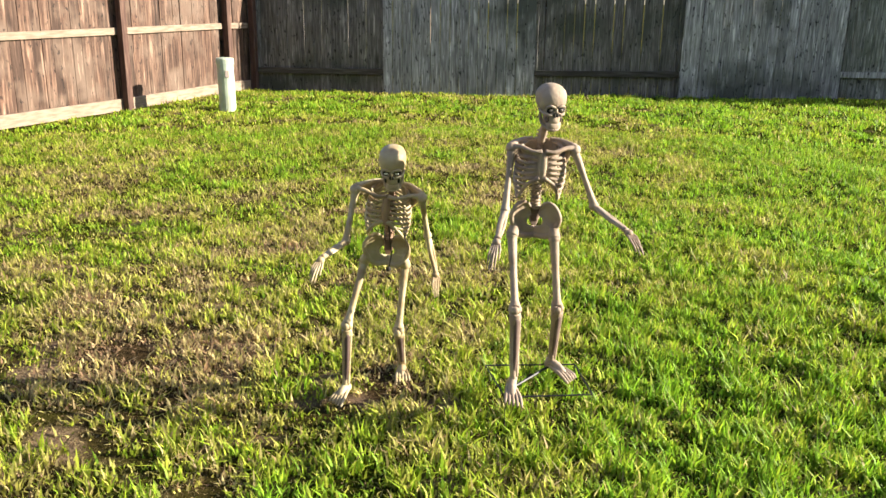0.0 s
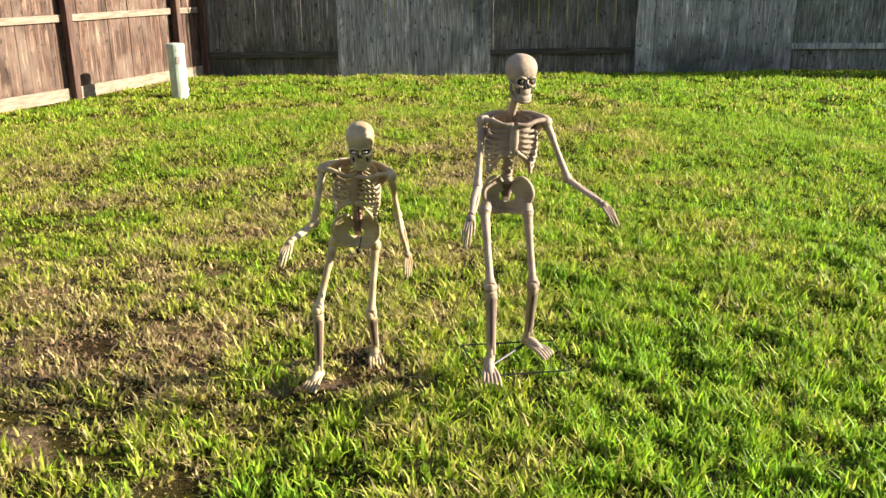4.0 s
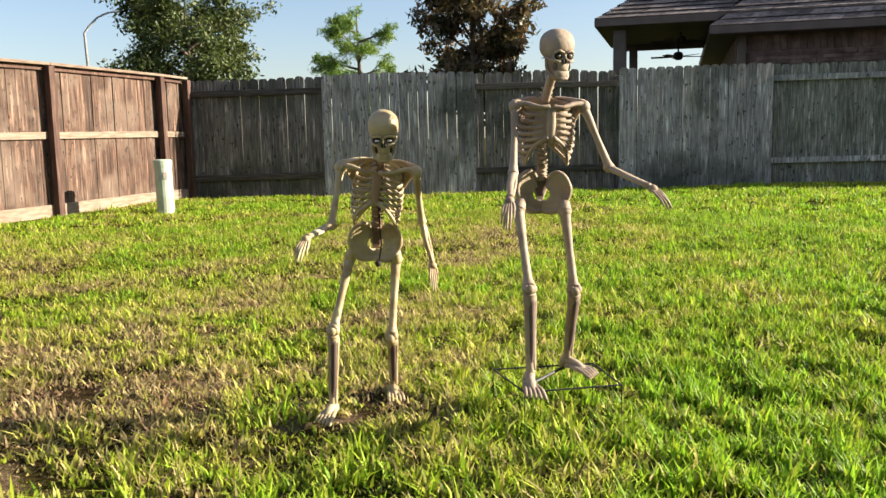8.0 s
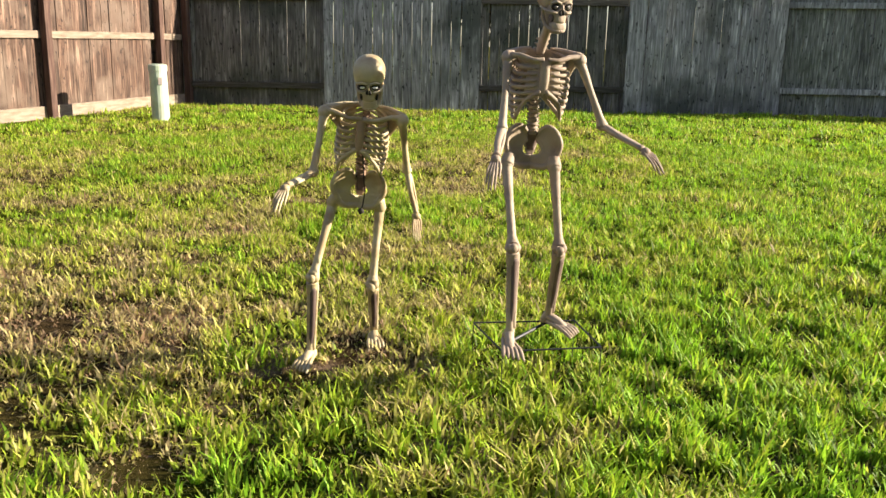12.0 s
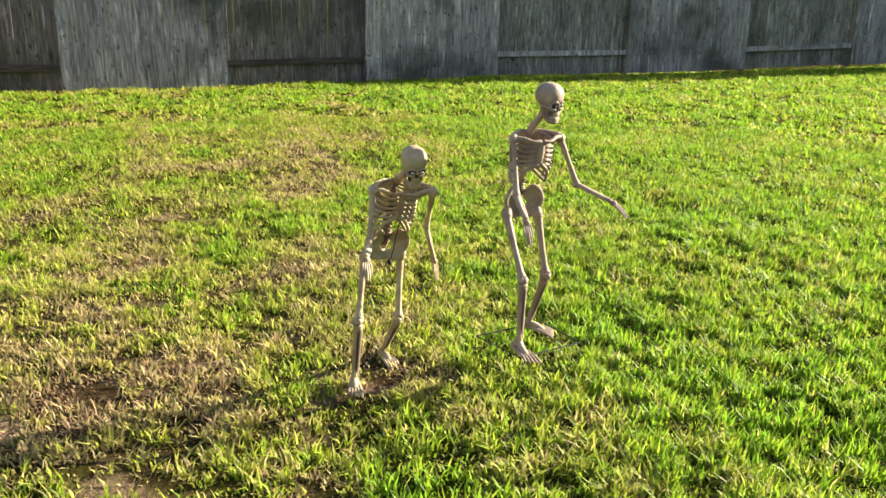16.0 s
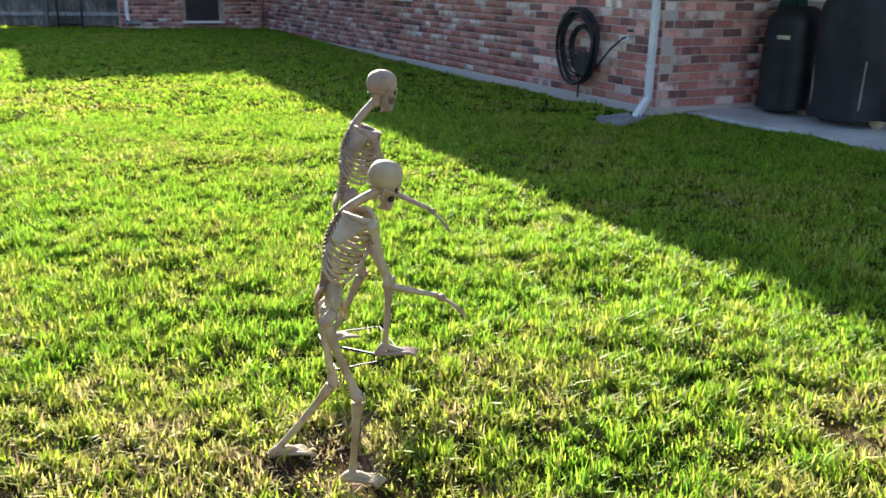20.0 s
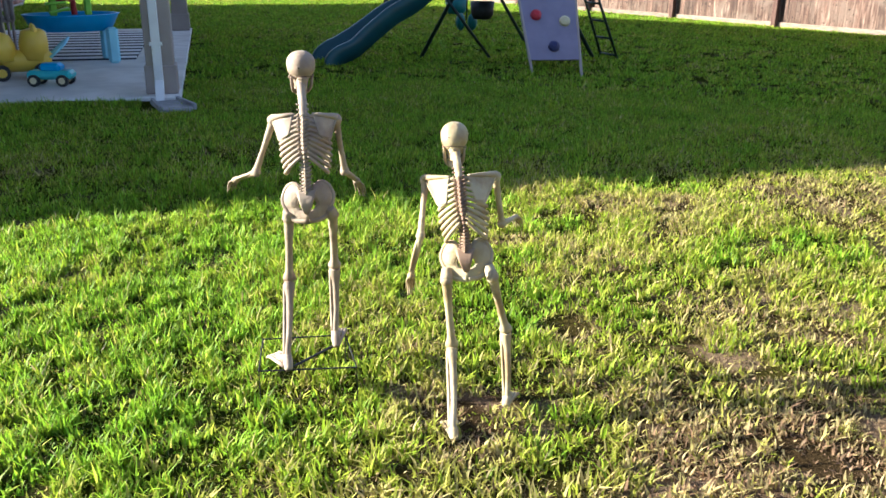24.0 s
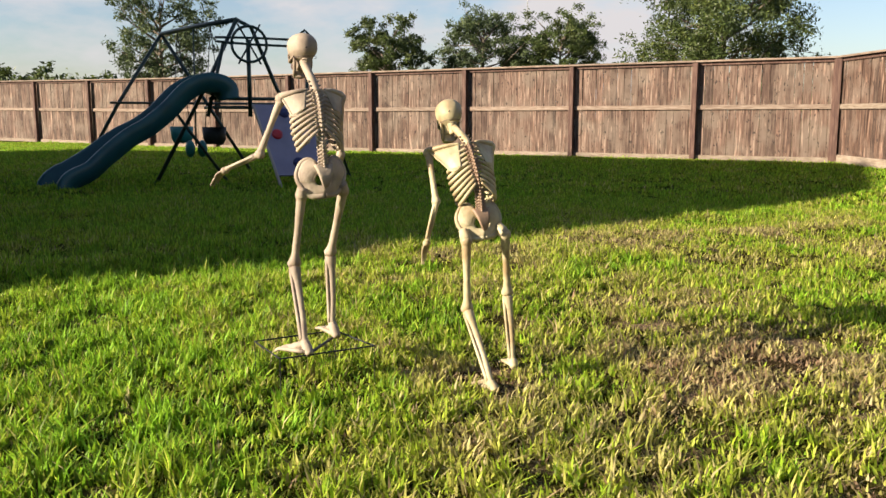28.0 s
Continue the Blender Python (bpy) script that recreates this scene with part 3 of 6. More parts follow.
def blades(name, count, region, height, width, bend, segments, keep, per_tuft=14, spread=0.02, dead=0.0):
    """Tufts of single grass blades: bent tapering strips, each its own island."""
    x0, x1, y0, y1 = region
    tufts = count // per_tuft
    tx, ty, tall = rng.uniform(x0, x1, tufts), rng.uniform(y0, y1, tufts), np.exp(rng.normal(-0.02, 0.24, tufts))
    own = rng.integers(0, tufts, count)
    ox, oy = rng.normal(0, spread, count), rng.normal(0, spread, count)
    x, y = tx[own] + ox, ty[own] + oy
    ok = on_lawn(x, y) & keep(x, y)
    x, y, ox, oy, own = x[ok], y[ok], ox[ok], oy[ok], own[ok]
    bare, dry = bareness(x, y), dryness(x, y)
    far = step(3.0, 9.0, np.hypot(x - 0.1, y - 2.9))
    clump = step(0.34, 0.60, 0.44 * field(x, y, 0.045) + 0.38 * field(x, y, 0.11) * (1 - far) + 0.18 * field(x, y, 0.45) + 0.42 * far * field(x, y, 0.24))
    clump = clump + (0.8 - clump) * np.maximum(0.78 * step(5.0, 9.0, np.hypot(x - 0.1, y - 2.9)), 0.45 * step(0.6, -2.0, y))
    thin = 0.58 + 0.42 * lushness(x, y)
    ok = (bare > 0.1) | (clump < 0.5) if dead else rng.random(len(x)) < np.clip((1.15 - 1.05 * bare) * (0.30 + 0.66 * clump) * thin, 0.05, 1)
    x, y, dry, bare, clump, ox, oy, own = x[ok], y[ok], dry[ok], bare[ok], clump[ok], ox[ok], oy[ok], own[ok]
    n = len(x)
    h = height * tall[own] * rng.uniform(0.5, 1.2, n) * (0.46 + 0.66 * clump) * (1 - 0.45 * bare) * (1.15 - 0.4 * dry)
    w = width * rng.uniform(0.7, 1.3, n)
    a, lean = np.arctan2(oy, ox) + rng.normal(0, 1.1, n), (0.4 + 0.6 * np.clip(np.hypot(ox, oy) / spread / 1.5, 0, 1.3)) * rng.uniform(0.15, 1.0, n) * bend * (0.8 + 0.6 * dry)
    side = np.stack([np.cos(a + np.pi / 2), np.sin(a + np.pi / 2), np.zeros(n)], 1)
    ahead = np.stack([np.cos(a), np.sin(a), np.zeros(n)], 1)
    base = np.stack([x, y, ground_height(x, y) - 0.004], 1)
    up = np.array([0, 0, 1.0])
    rows = []
    for k in range(segments):
        s = k / segments
        mid = base + ahead * (h * lean * s * s)[:, None] + up * (h * s * (1 - 0.25 * lean * s))[:, None]
        half = side * (w * 0.5 * (1 - 0.45 * s))[:, None]
        rows += [mid - half, mid + half]
    rows.append(base + ahead * (h * lean)[:, None] + up * (h * (1 - 0.25 * lean))[:, None])
    per = len(rows)
    verts = np.stack(rows, 1).reshape(-1, 3)
    start = np.arange(n)[:, None] * per
    tris = []
    for k in range(segments - 1):
        tris += [start + [2 * k, 2 * k + 1, 2 * k + 3], start + [2 * k, 2 * k + 3, 2 * k + 2]]
    tris.append(start + [per - 3, per - 2, per - 1])
    ob = sheet(name, verts, np.concatenate(tris), M["grass"])
    tone = np.clip(dry + rng.normal(0, 0.13, len(tall))[own] + rng.normal(0, 0.08, n) + 0.38 * (rng.random(n) < 0.10) + dead, 0, 1)
    at = ob.data.attributes.new("dryness", "FLOAT", "POINT")
    at.data.foreach_set("value", np.repeat(tone, per).astype(np.float32))
    return n


def ring(x, y):
    return np.hypot(x - 0.1, y - 2.9)


blades("grass", 600000, (-3.1, 3.3, -0.3, 6.1), 0.050, 0.0090, 1.15, 2, lambda x, y: ring(x, y) < 3.1, 7, 0.018)
blades("grass", 1500000, (-7.4, 7.6, -4.6, 10.4), 0.047, 0.0122, 1.4, 1, lambda x, y: (ring(x, y) >= 3.05) & (ring(x, y) < 7.3), 10, 0.026)
blades("grass", 1800000, (-12.5, 21, -22, 14), 0.050, 0.0220, 1.1, 1, lambda x, y: ring(x, y) >= 7.2, 14, 0.040)
# dead stems lying flat in the thin spots
blades("grass", 240000, (-3.1, 3.3, -0.3, 6.1), 0.034, 0.0042, 2.4, 1, lambda x, y: ring(x, y) < 3.1, 5, 0.03, 0.42)
blades("grass", 300000, (-7.4, 7.6, -4.6, 10.4), 0.036, 0.0075, 2.6, 1, lambda x, y: (ring(x, y) >= 3.05) & (ring(x, y) < 7.3), 5, 0.04, 0.38)
for ob in [o for o in scene.objects if o.name.startswith("grass")]:
    tagged(ob, "patchy mown lawn, green with straw-coloured and bare spots", "grass", kind="stuff")


# ---- fences ----
def picket_mesh(k, height, width=0.138, thick=0.018, dog=True):
    bm = bmesh.new()
    w, c = width / 2, (0.032 if dog else 0.004)
    jag = 0.006 * math.sin(7.3 * k)
    outline = [(-w, 0), (w, 0), (w, height - c * 1.2 + jag), (w - c * 0.45, height - c * 0.45), (w - c * 1.1, height), (-w + c * 1.1, height + jag), (-w + c * 0.45, height - c * 0.45), (-w, height - c * 1.2)]
    front = [bm.verts.new((x, -thick / 2, z)) for x, z in outline]
    back = [bm.verts.new((x, thick / 2, z)) for x, z in outline]
    bm.faces.new(front)
    bm.faces.new(back[::-1])
    for i in range(len(outline)):
        j = (i + 1) % len(outline)
        bm.faces.new((front[i], back[i], back[j], front[j]))
    bmesh.ops.recalc_face_normals(bm, faces=bm.faces)
    me = bpy.data.meshes.new("picket")
    bm.to_mesh(me)
    bm.free()
    return me


def child(name, me, m, parent):
    ob = new(name, me)
    ob.parent = parent
    ob.matrix_basis = m
    return ob


def bar_mesh(name, size, mat, bevel=0.004):
    bm = bmesh.new()
    box(bm, size, bevel=bevel)
    me = bpy.data.meshes.new(name)
    bmesh.ops.recalc_face_normals(bm, faces=bm.faces)
    bm.to_mesh(me)
    bm.free()
    me.materials.append(mat)
    return me


def picket_row(fence, p, q, offset, meshes, pitch, base, seed, tilt=0.006):
    """Pickets from p to q, set offset metres to the left of that line."""
    r = random.Random(seed)
    p, q = Vector((*p, 0)), Vector((*q, 0))
    d = (q - p).normalized()
    nrm, yaw = Vector((-d.y, d.x, 0)), math.degrees(math.atan2(d.y, d.x))
    count = max(1, round((q - p).length / pitch))
    for i in range(count):
        at = p + (q - p) * ((i + 0.5) / count) + nrm * (offset + r.uniform(-0.003, 0.003))
        child("picket", r.choice(meshes), pose(at.x, at.y, base(at.x, at.y) + r.uniform(-0.012, 0.008), r.uniform(-0.4, 0.4), math.degrees(r.uniform(-tilt, tilt)), yaw), fence)


def line_bar(fence, name, p, q, offset, z, depth, high, mat, zq=None):
    p3, q3 = Vector((*p, z)), Vector((*q, z if zq is None else zq))
    d = (q3 - p3)
    nrm = Vector((-d.y, d.x, 0)).normalized()
    mid = (p3 + q3) / 2 + nrm * offset
    yaw, slope = math.degrees(math.atan2(d.y, d.x)), -math.degrees(math.atan2(d.z, d.xy.length))
    me = bar_mesh(name, (d.length, depth, high), mat)
    return child(name, me, pose(mid.x, mid.y, mid.z, 0, slope, yaw), fence)


def with_mat(meshes, mat):
    for me in meshes:
        me.materials.append(mat)
    return meshes


grey_pickets = with_mat([picket_mesh(k, 1.87) for k in range(5)], M["grey_wood"])
dark_pickets = with_mat([picket_mesh(k, 1.85) for k in range(5)], M["dark_wood"])
green_pickets = with_mat([picket_mesh(k, 1.86) for k in range(5)], M["green_wood"])
flat = lambda x, y: float(ground_height(x, y)) + 0.01


def back_rise(x, y):
    return float(ground_height(x, y)) + 0.008 * (x + 3) - 0.05


back_fence = thing("fence", "weathered grey wooden board fence with alternating facing panels", "fence")
line = [CORNER, (-0.95, 13.5), (1.38, 13.45), (3.6, 13.42), BEND, (8.45, 12.9), (10.8, 12.4), (13.1, 11.95), (15.45, 11.5), (17.8, 11.0), RCORNER]
for k, (p, q) in enumerate(zip(line, line[1:])):
    if k % 2:
        picket_row(back_fence, p, q, -0.03, grey_pickets, 0.144, back_rise, 10 + k)
    else:
        picket_row(back_fence, p, q, 0.07, dark_pickets if k < 4 else green_pickets, 0.144, back_rise, 10 + k)
        for z, hh in ((1.64, 0.09), (0.36, 0.09)):
            # first panels' rails have their shade in the colour, later ones the lit grey
            line_bar(back_fence, "rail", p, q, 0.028, back_rise(*p) + z, 0.05, hh, M["rail_shaded"] if k < 4 else M["grey_wood"], back_rise(*q) + z)
    if k % 2:
        for z in (1.64, 0.36):
            line_bar(back_fence, "rail", p, q, 0.012 + 0.02, back_rise(*p) + z, 0.04, 0.09, M["dark_wood"], back_rise(*q) + z)
post_me = bar_mesh("post", (0.09, 0.09, 1.8), M["dark_wood"])
for x, y in line:
    child("post", post_me, pose(x, y + 0.06, back_rise(x, y) + 0.86, 0, 0, -6), back_fence)

side_fence = thing("fence", "weathered grey side fence and gate with rails showing", "fence")
HEND = (20.75, 5.15)
picket_row(side_fence, RCORNER, HEND, 0.05, dark_pickets, 0.1375, lambda x, y: flat(x, y) + 0.06, 31)
for z in (0.30, 1.68):
    line_bar(side_fence, "rail", RCORNER, HEND, 0.015, flat(*RCORNER) + z, 0.04, 0.09, M["grey_wood"])
for f in (0.35, 0.68):
    x, y = RCORNER[0] + f * (HEND[0] - RCORNER[0]), RCORNER[1] + f * (HEND[1] - RCORNER[1])
    child("post", post_me, pose(x - 0.03, y, flat(x, y) + 0.86), side_fence)

bleached_pickets = with_mat([picket_mesh(k, 1.775, dog=False) for k in range(5)], M["cedar_grey"])
cedar_pickets = with_mat([picket_mesh(k, 1.775, dog=False) for k in range(5)], M["cedar"])
pine_post = bar_mesh("post", (0.09, 0.06, 2.1), M["new_wood"])
cedar_post = bar_mesh("post", (0.092, 0.092, 1.82), M["cedar_dark"])


def cedar_fence(label, p, q, panels, seed, first_post=True, pickets=None, pine=False, kick=0.15, rail="pale_board"):
    """A capped board fence: pickets on the far side, posts, rails and a bottom board on the yard's side, which lies right of p to q."""
    fence = thing("fence", label, "fence")
    p, q = Vector(p), Vector(q)
    d = (q - p).normalized()
    nrm = Vector((d.y, -d.x))
    yaw = math.degrees(math.atan2(d.y, d.x))
    picket_row(fence, p, q, 0.06, pickets or cedar_pickets, 0.1425, lambda x, y: flat(x, y) + (-0.05 if pine else 0.05), seed)
    for k in range(panels + 1):
        a = p + (q - p) * (k / panels)
        if k or first_post:
            child("post", pine_post if pine else cedar_post, pose(a.x + nrm.x * 0.035, a.y + nrm.y * 0.035, flat(*a) + 0.89, 0, 0, yaw), fence)
        if k < panels:
            b = p + (q - p) * ((k + 1) / panels)
            s, e = a + d * 0.047, b - d * 0.047
            za, zb = flat(*a), flat(*b)
            if pine:
                for z in (0.62, 1.42, 2.12):
                    line_bar(fence, "rail", s, e, 0.028, za + z, 0.04, 0.09, M["new_wood"], zb + z)
                continue
            line_bar(fence, "rail", s, e, 0.028, za + 0.98, 0.04, 0.085, M[rail], zb + 0.98)
            # thin dark bar added for the shadow line under the cap board
            line_bar(fence, "rail", s, e, 0.028, za + 1.775, 0.04, 0.05, M["cedar_dark"], zb + 1.775)
            line_bar(fence, "kick_board", s, e, 0.026, za + kick / 2, 0.04, kick, M["pale_board"], zb + kick / 2)
            line_bar(fence, "cap_board", a, b, 0.01, za + 1.825, 0.15, 0.035, M["cap_wood"], zb + 1.825)
    return fence


LDIR = (Vector(CORNER) - Vector(LPOST)).normalized()
L2 = Vector(LPOST) + LDIR * 2.28
cedar_fence("brown cedar board fence with posts, rails and a pale bottom board", FCORNER, LPOST, 7, 41)
cedar_fence("brown cedar fence panel beside the grey back fence", LPOST, L2, 1, 42, False)
cedar_fence("short brown cedar fence end at the corner", L2, CORNER, 1, 43, False)
FDIR = Vector((0.5717, -0.8205))
FEND = Vector(FCORNER) + FDIR * 2.454 * 11
cedar_fence("long sunlit brown cedar fence with a cap board", FEND, FCORNER, 11, 44, True, bleached_pickets, kick=0.09, rail="cap_wood")
new_pickets = with_mat([picket_mesh(k, 2.45, 0.1435, dog=False) for k in range(3)], M["new_wood"])
cedar_fence("newer light pine fence beyond the house", (14.5, -22.5), FEND, 6, 45, False, new_pickets, True)


def utility_pedestal():
    ob = thing("utility_pedestal", "pale green plastic utility pedestal standing by the fence", "utility post", (-2.82, 11.25, flat(-2.82, 11.25) - 0.055), 20)
    bm = bmesh.new()
    tube(bm, [(0, 0, 0), (-0.004, 0, 0.3), (-0.01, 0, 0.64)], [0.108, 0.106, 0.105], 20)
    part("body", bm, M["grass_green_pvc"], ob, smooth=False)
    bm = bmesh.new()
    tube(bm, [(-0.01, 0, 0.64), (-0.01, 0, 0.70), (-0.01, 0, 0.715), (-0.01, 0, 0.722)], [0.114, 0.114, 0.104, 0.06], 20)
    part("cap", bm, M["grass_green_pvc"], ob, "paler dome cap")
    bm = bmesh.new()
    box(bm, (0.05, 0.012, 0.09), (0, -0.108, 0.52), 0.003)
    part("plate", bm, M["trim"], ob, "small faded plate")


utility_pedestal()


# ---- the two skeleton figures ----
def spline(pts, k=4):
    """Points on a smooth curve through pts, k to each span."""
    pts, out = [Vector(p) for p in pts], []
    for i in range(len(pts) - 1):
        p0, p1, p2, p3 = (pts[max(0, min(len(pts) - 1, i + j))] for j in (-1, 0, 1, 2))
        for j in range(k):
            f = j / k
            out.append(0.5 * (2 * p1 + (p2 - p0) * f + (2 * p0 - 5 * p1 + 4 * p2 - p3) * f ** 2 + (3 * p1 - p0 - 3 * p2 + p3) * f ** 3))
    return out + [pts[-1]]


def limb(bm, pts, radii, n=10, mat=0, k=4, flat=1.0, up=None):
    """A bone along a smooth curve, its radius eased between the given ones."""
    line = spline(pts, k)
    size = []
    for a, b in zip(radii, radii[1:]):
        size += [a + (b - a) * (0.5 - 0.5 * math.cos(math.pi * j / k)) for j in range(k)]
    tube(bm, line, size + [radii[-1]], n, mat, flat, up)


def plate(bm, rows, normal, thick, mat=0):
    """A solid sheet through rows of points, thick along normal."""
    skins = [[[bm.verts.new(p + normal * (thick * s)) for p in row] for row in rows] for s in (0.5, -0.5)]
    n = len(rows[0])
    for skin in skins:
        for r0, r1 in zip(skin, skin[1:]):
            for i in range(n - 1):
                bm.faces.new((r0[i], r0[i + 1], r1[i + 1], r1[i])).material_index = mat
    rim = [(k, 0) for k in range(len(rows))] + [(len(rows) - 1, i) for i in range(1, n)] + [(k, n - 1) for k in range(len(rows) - 2, -1, -1)] + [(0, i) for i in range(n - 2, 0, -1)]
    for (a, b), (c, d) in zip(rim, rim[1:] + rim[:1]):
        bm.faces.new((skins[0][a][b], skins[0][c][d], skins[1][c][d], skins[1][a][b])).material_index = mat


def skull_part(bm, sk, look_dir, hw, hh, staring):
    """Dome, face, jaw, sockets and nose of one skull round sk; hw and hh are the dome's half width and half height."""
    look_dir = Vector(look_dir).normalized()
    z = (Vector((0, 0, 1)) - look_dir * look_dir.z).normalized()
    x = look_dir.cross(z).normalized()
    head = Matrix((x, look_dir, z)).transposed().to_4x4()
    at = lambda a, b, c: sk + (head @ Vector((a * hw, b * hw, c * hh)))
    for v in ball(bm, sk, (1, 1, 1), None, 36, 26):
        p = v.co - sk
        p = p * (abs(p.x) ** 2.3 + abs(p.y) ** 2.3 + abs(p.z) ** 2.3) ** (-1 / 2.3)
        q = Vector((p.x * hw, p.y * hw * (1.06 if p.y > 0 else 1.30), p.z * hh))
        if p.z < 0:
            q.x *= 1 - 0.24 * p.z * p.z
            q.z *= 0.86 if p.y < 0 else 0.92
            if p.y > 0.2:
                # recess of the eye sockets under the brow
                for s in (-1, 1):
                    d = ((p.x - 0.40 * s) / 0.30) ** 2 + ((p.z + 0.50) / 0.26) ** 2
                    q.y -= hw * 0.34 * math.exp(-d * 1.5)
        else:
            q.x *= 1 + 0.05 * math.sin(math.pi * p.z)
        v.co = sk + (head @ q)
    # face and upper jaw, lofted downwards
    levels = [(-0.30, 0.70, 0.88), (-0.62, 0.70, 0.93), (-0.86, 0.60, 0.97), (-1.04, 0.50, 1.02), (-1.22, 0.47, 1.02), (-1.36, 0.45, 0.97)]
    jaw = [(-1.24, 0.44, 0.96), (-1.42, 0.50, 1.00), (-1.60, 0.49, 1.01), (-1.78, 0.42, 0.98), (-1.88, 0.28, 0.86)]
    for rows, depth in ((levels, 0.55), (jaw, 0.42)):
        rings = []
        for c, w, f in rows:
            rings.append([bm.verts.new(at(w * math.copysign(abs(math.cos(t * math.pi / 10)) ** 0.7, math.cos(t * math.pi / 10)), f - depth + depth * math.copysign(abs(math.sin(t * math.pi / 10)) ** 0.8, math.sin(t * math.pi / 10)), c)) for t in range(20)])
        for a, b in zip(rings, rings[1:]):
            for k in range(20):
                bm.faces.new((a[k], a[(k + 1) % 20], b[(k + 1) % 20], b[k]))
        bm.faces.new(rings[0])
        bm.faces.new(rings[-1])
    # seam round the back of the head, and a small hole
    tube(bm, [at(0.90 * math.sin(t * 0.2), -1.10 * math.cos(t * 0.2) - 0.06, -0.66) for t in range(-7, 8)], 0.022 * hw, 6, 4)
    ball(bm, at(-0.42, -1.20, -0.12), (0.06 * hw,) * 3, None, 8, 6, 1)
    limb(bm, [at(0, -0.45, -0.70), at(0, -0.42, -1.15), at(0, -0.40, -1.5)], [0.42 * hw, 0.30 * hw, 0.28 * hw], 10)
    for s in (1, -1):
        # near-black balls put the shade deep in the sockets into colour
        ball(bm, at(0.40 * s, 0.80, -0.50), (0.27 * hw, 0.20 * hw, 0.20 * hh), head, 16, 10, 1)
        ball(bm, at(0.40 * s, 0.96, -0.50), (0.17 * hw, 0.06 * hw, 0.075 * hh) if staring else (0.13 * hw, 0.05 * hw, 0.10 * hh), head, 12, 8, 3)
        if not staring:
            ball(bm, at(0.40 * s, 1.005, -0.50), (0.05 * hw, 0.02 * hw, 0.04 * hh), head, 8, 6, 1)
        ring = [at((0.40 + 0.30 * math.cos(t * math.pi / 9)) * s, 0.93 - 0.10 * max(0, math.cos(t * math.pi / 9)), -0.50 + 0.235 * math.sin(t * math.pi / 9)) for t in range(19)]
        tube(bm, ring, (0.030 if staring else 0.045) * hw, 7, 4 if staring else 0)
        limb(bm, [at(0.10 * s, 1.04, -0.30), at(0.40 * s, 1.03, -0.22), at(0.70 * s, 0.82, -0.32)], [0.07 * hw, 0.095 * hw, 0.07 * hw], 8)
        # cheek bone and its arch
        limb(bm, [at(0.30 * s, 0.98, -0.80), at(0.60 * s, 0.84, -0.76), at(0.80 * s, 0.44, -0.68), at(0.84 * s, -0.08, -0.56)], [0.08 * hw, 0.12 * hw, 0.085 * hw, 0.07 * hw], 8)
        # jaw branch, and a dark ball for the shaded hollow behind the cheek
        limb(bm, [at(0.76 * s, -0.02, -0.64), at(0.70 * s, 0.10, -1.20), at(0.58 * s, 0.42, -1.56), at(0.30 * s, 0.84, -1.72), at(0, 0.96, -1.74)], [0.09 * hw, 0.13 * hw, 0.12 * hw, 0.11 * hw, 0.10 * hw], 9)
        ball(bm, at(0.47 * s, 0.66, -1.06), (0.13 * hw, 0.24 * hw, 0.25 * hh), head, 10, 8, 1 if staring else 4)
        # near-black limb for the shade inside the nose opening
        limb(bm, [at(0.05 * s, 1.00, -0.62), at(0.12 * s, 1.02, -0.80), at(0.05 * s, 1.03, -0.88)], [0.055 * hw, 0.085 * hw, 0.06 * hw], 7, 1)
    limb(bm, [at(0, 0.98, -0.36), at(0, 1.06, -0.56), at(0, 1.02, -0.64)], [0.09 * hw, 0.075 * hw, 0.04 * hw], 8)


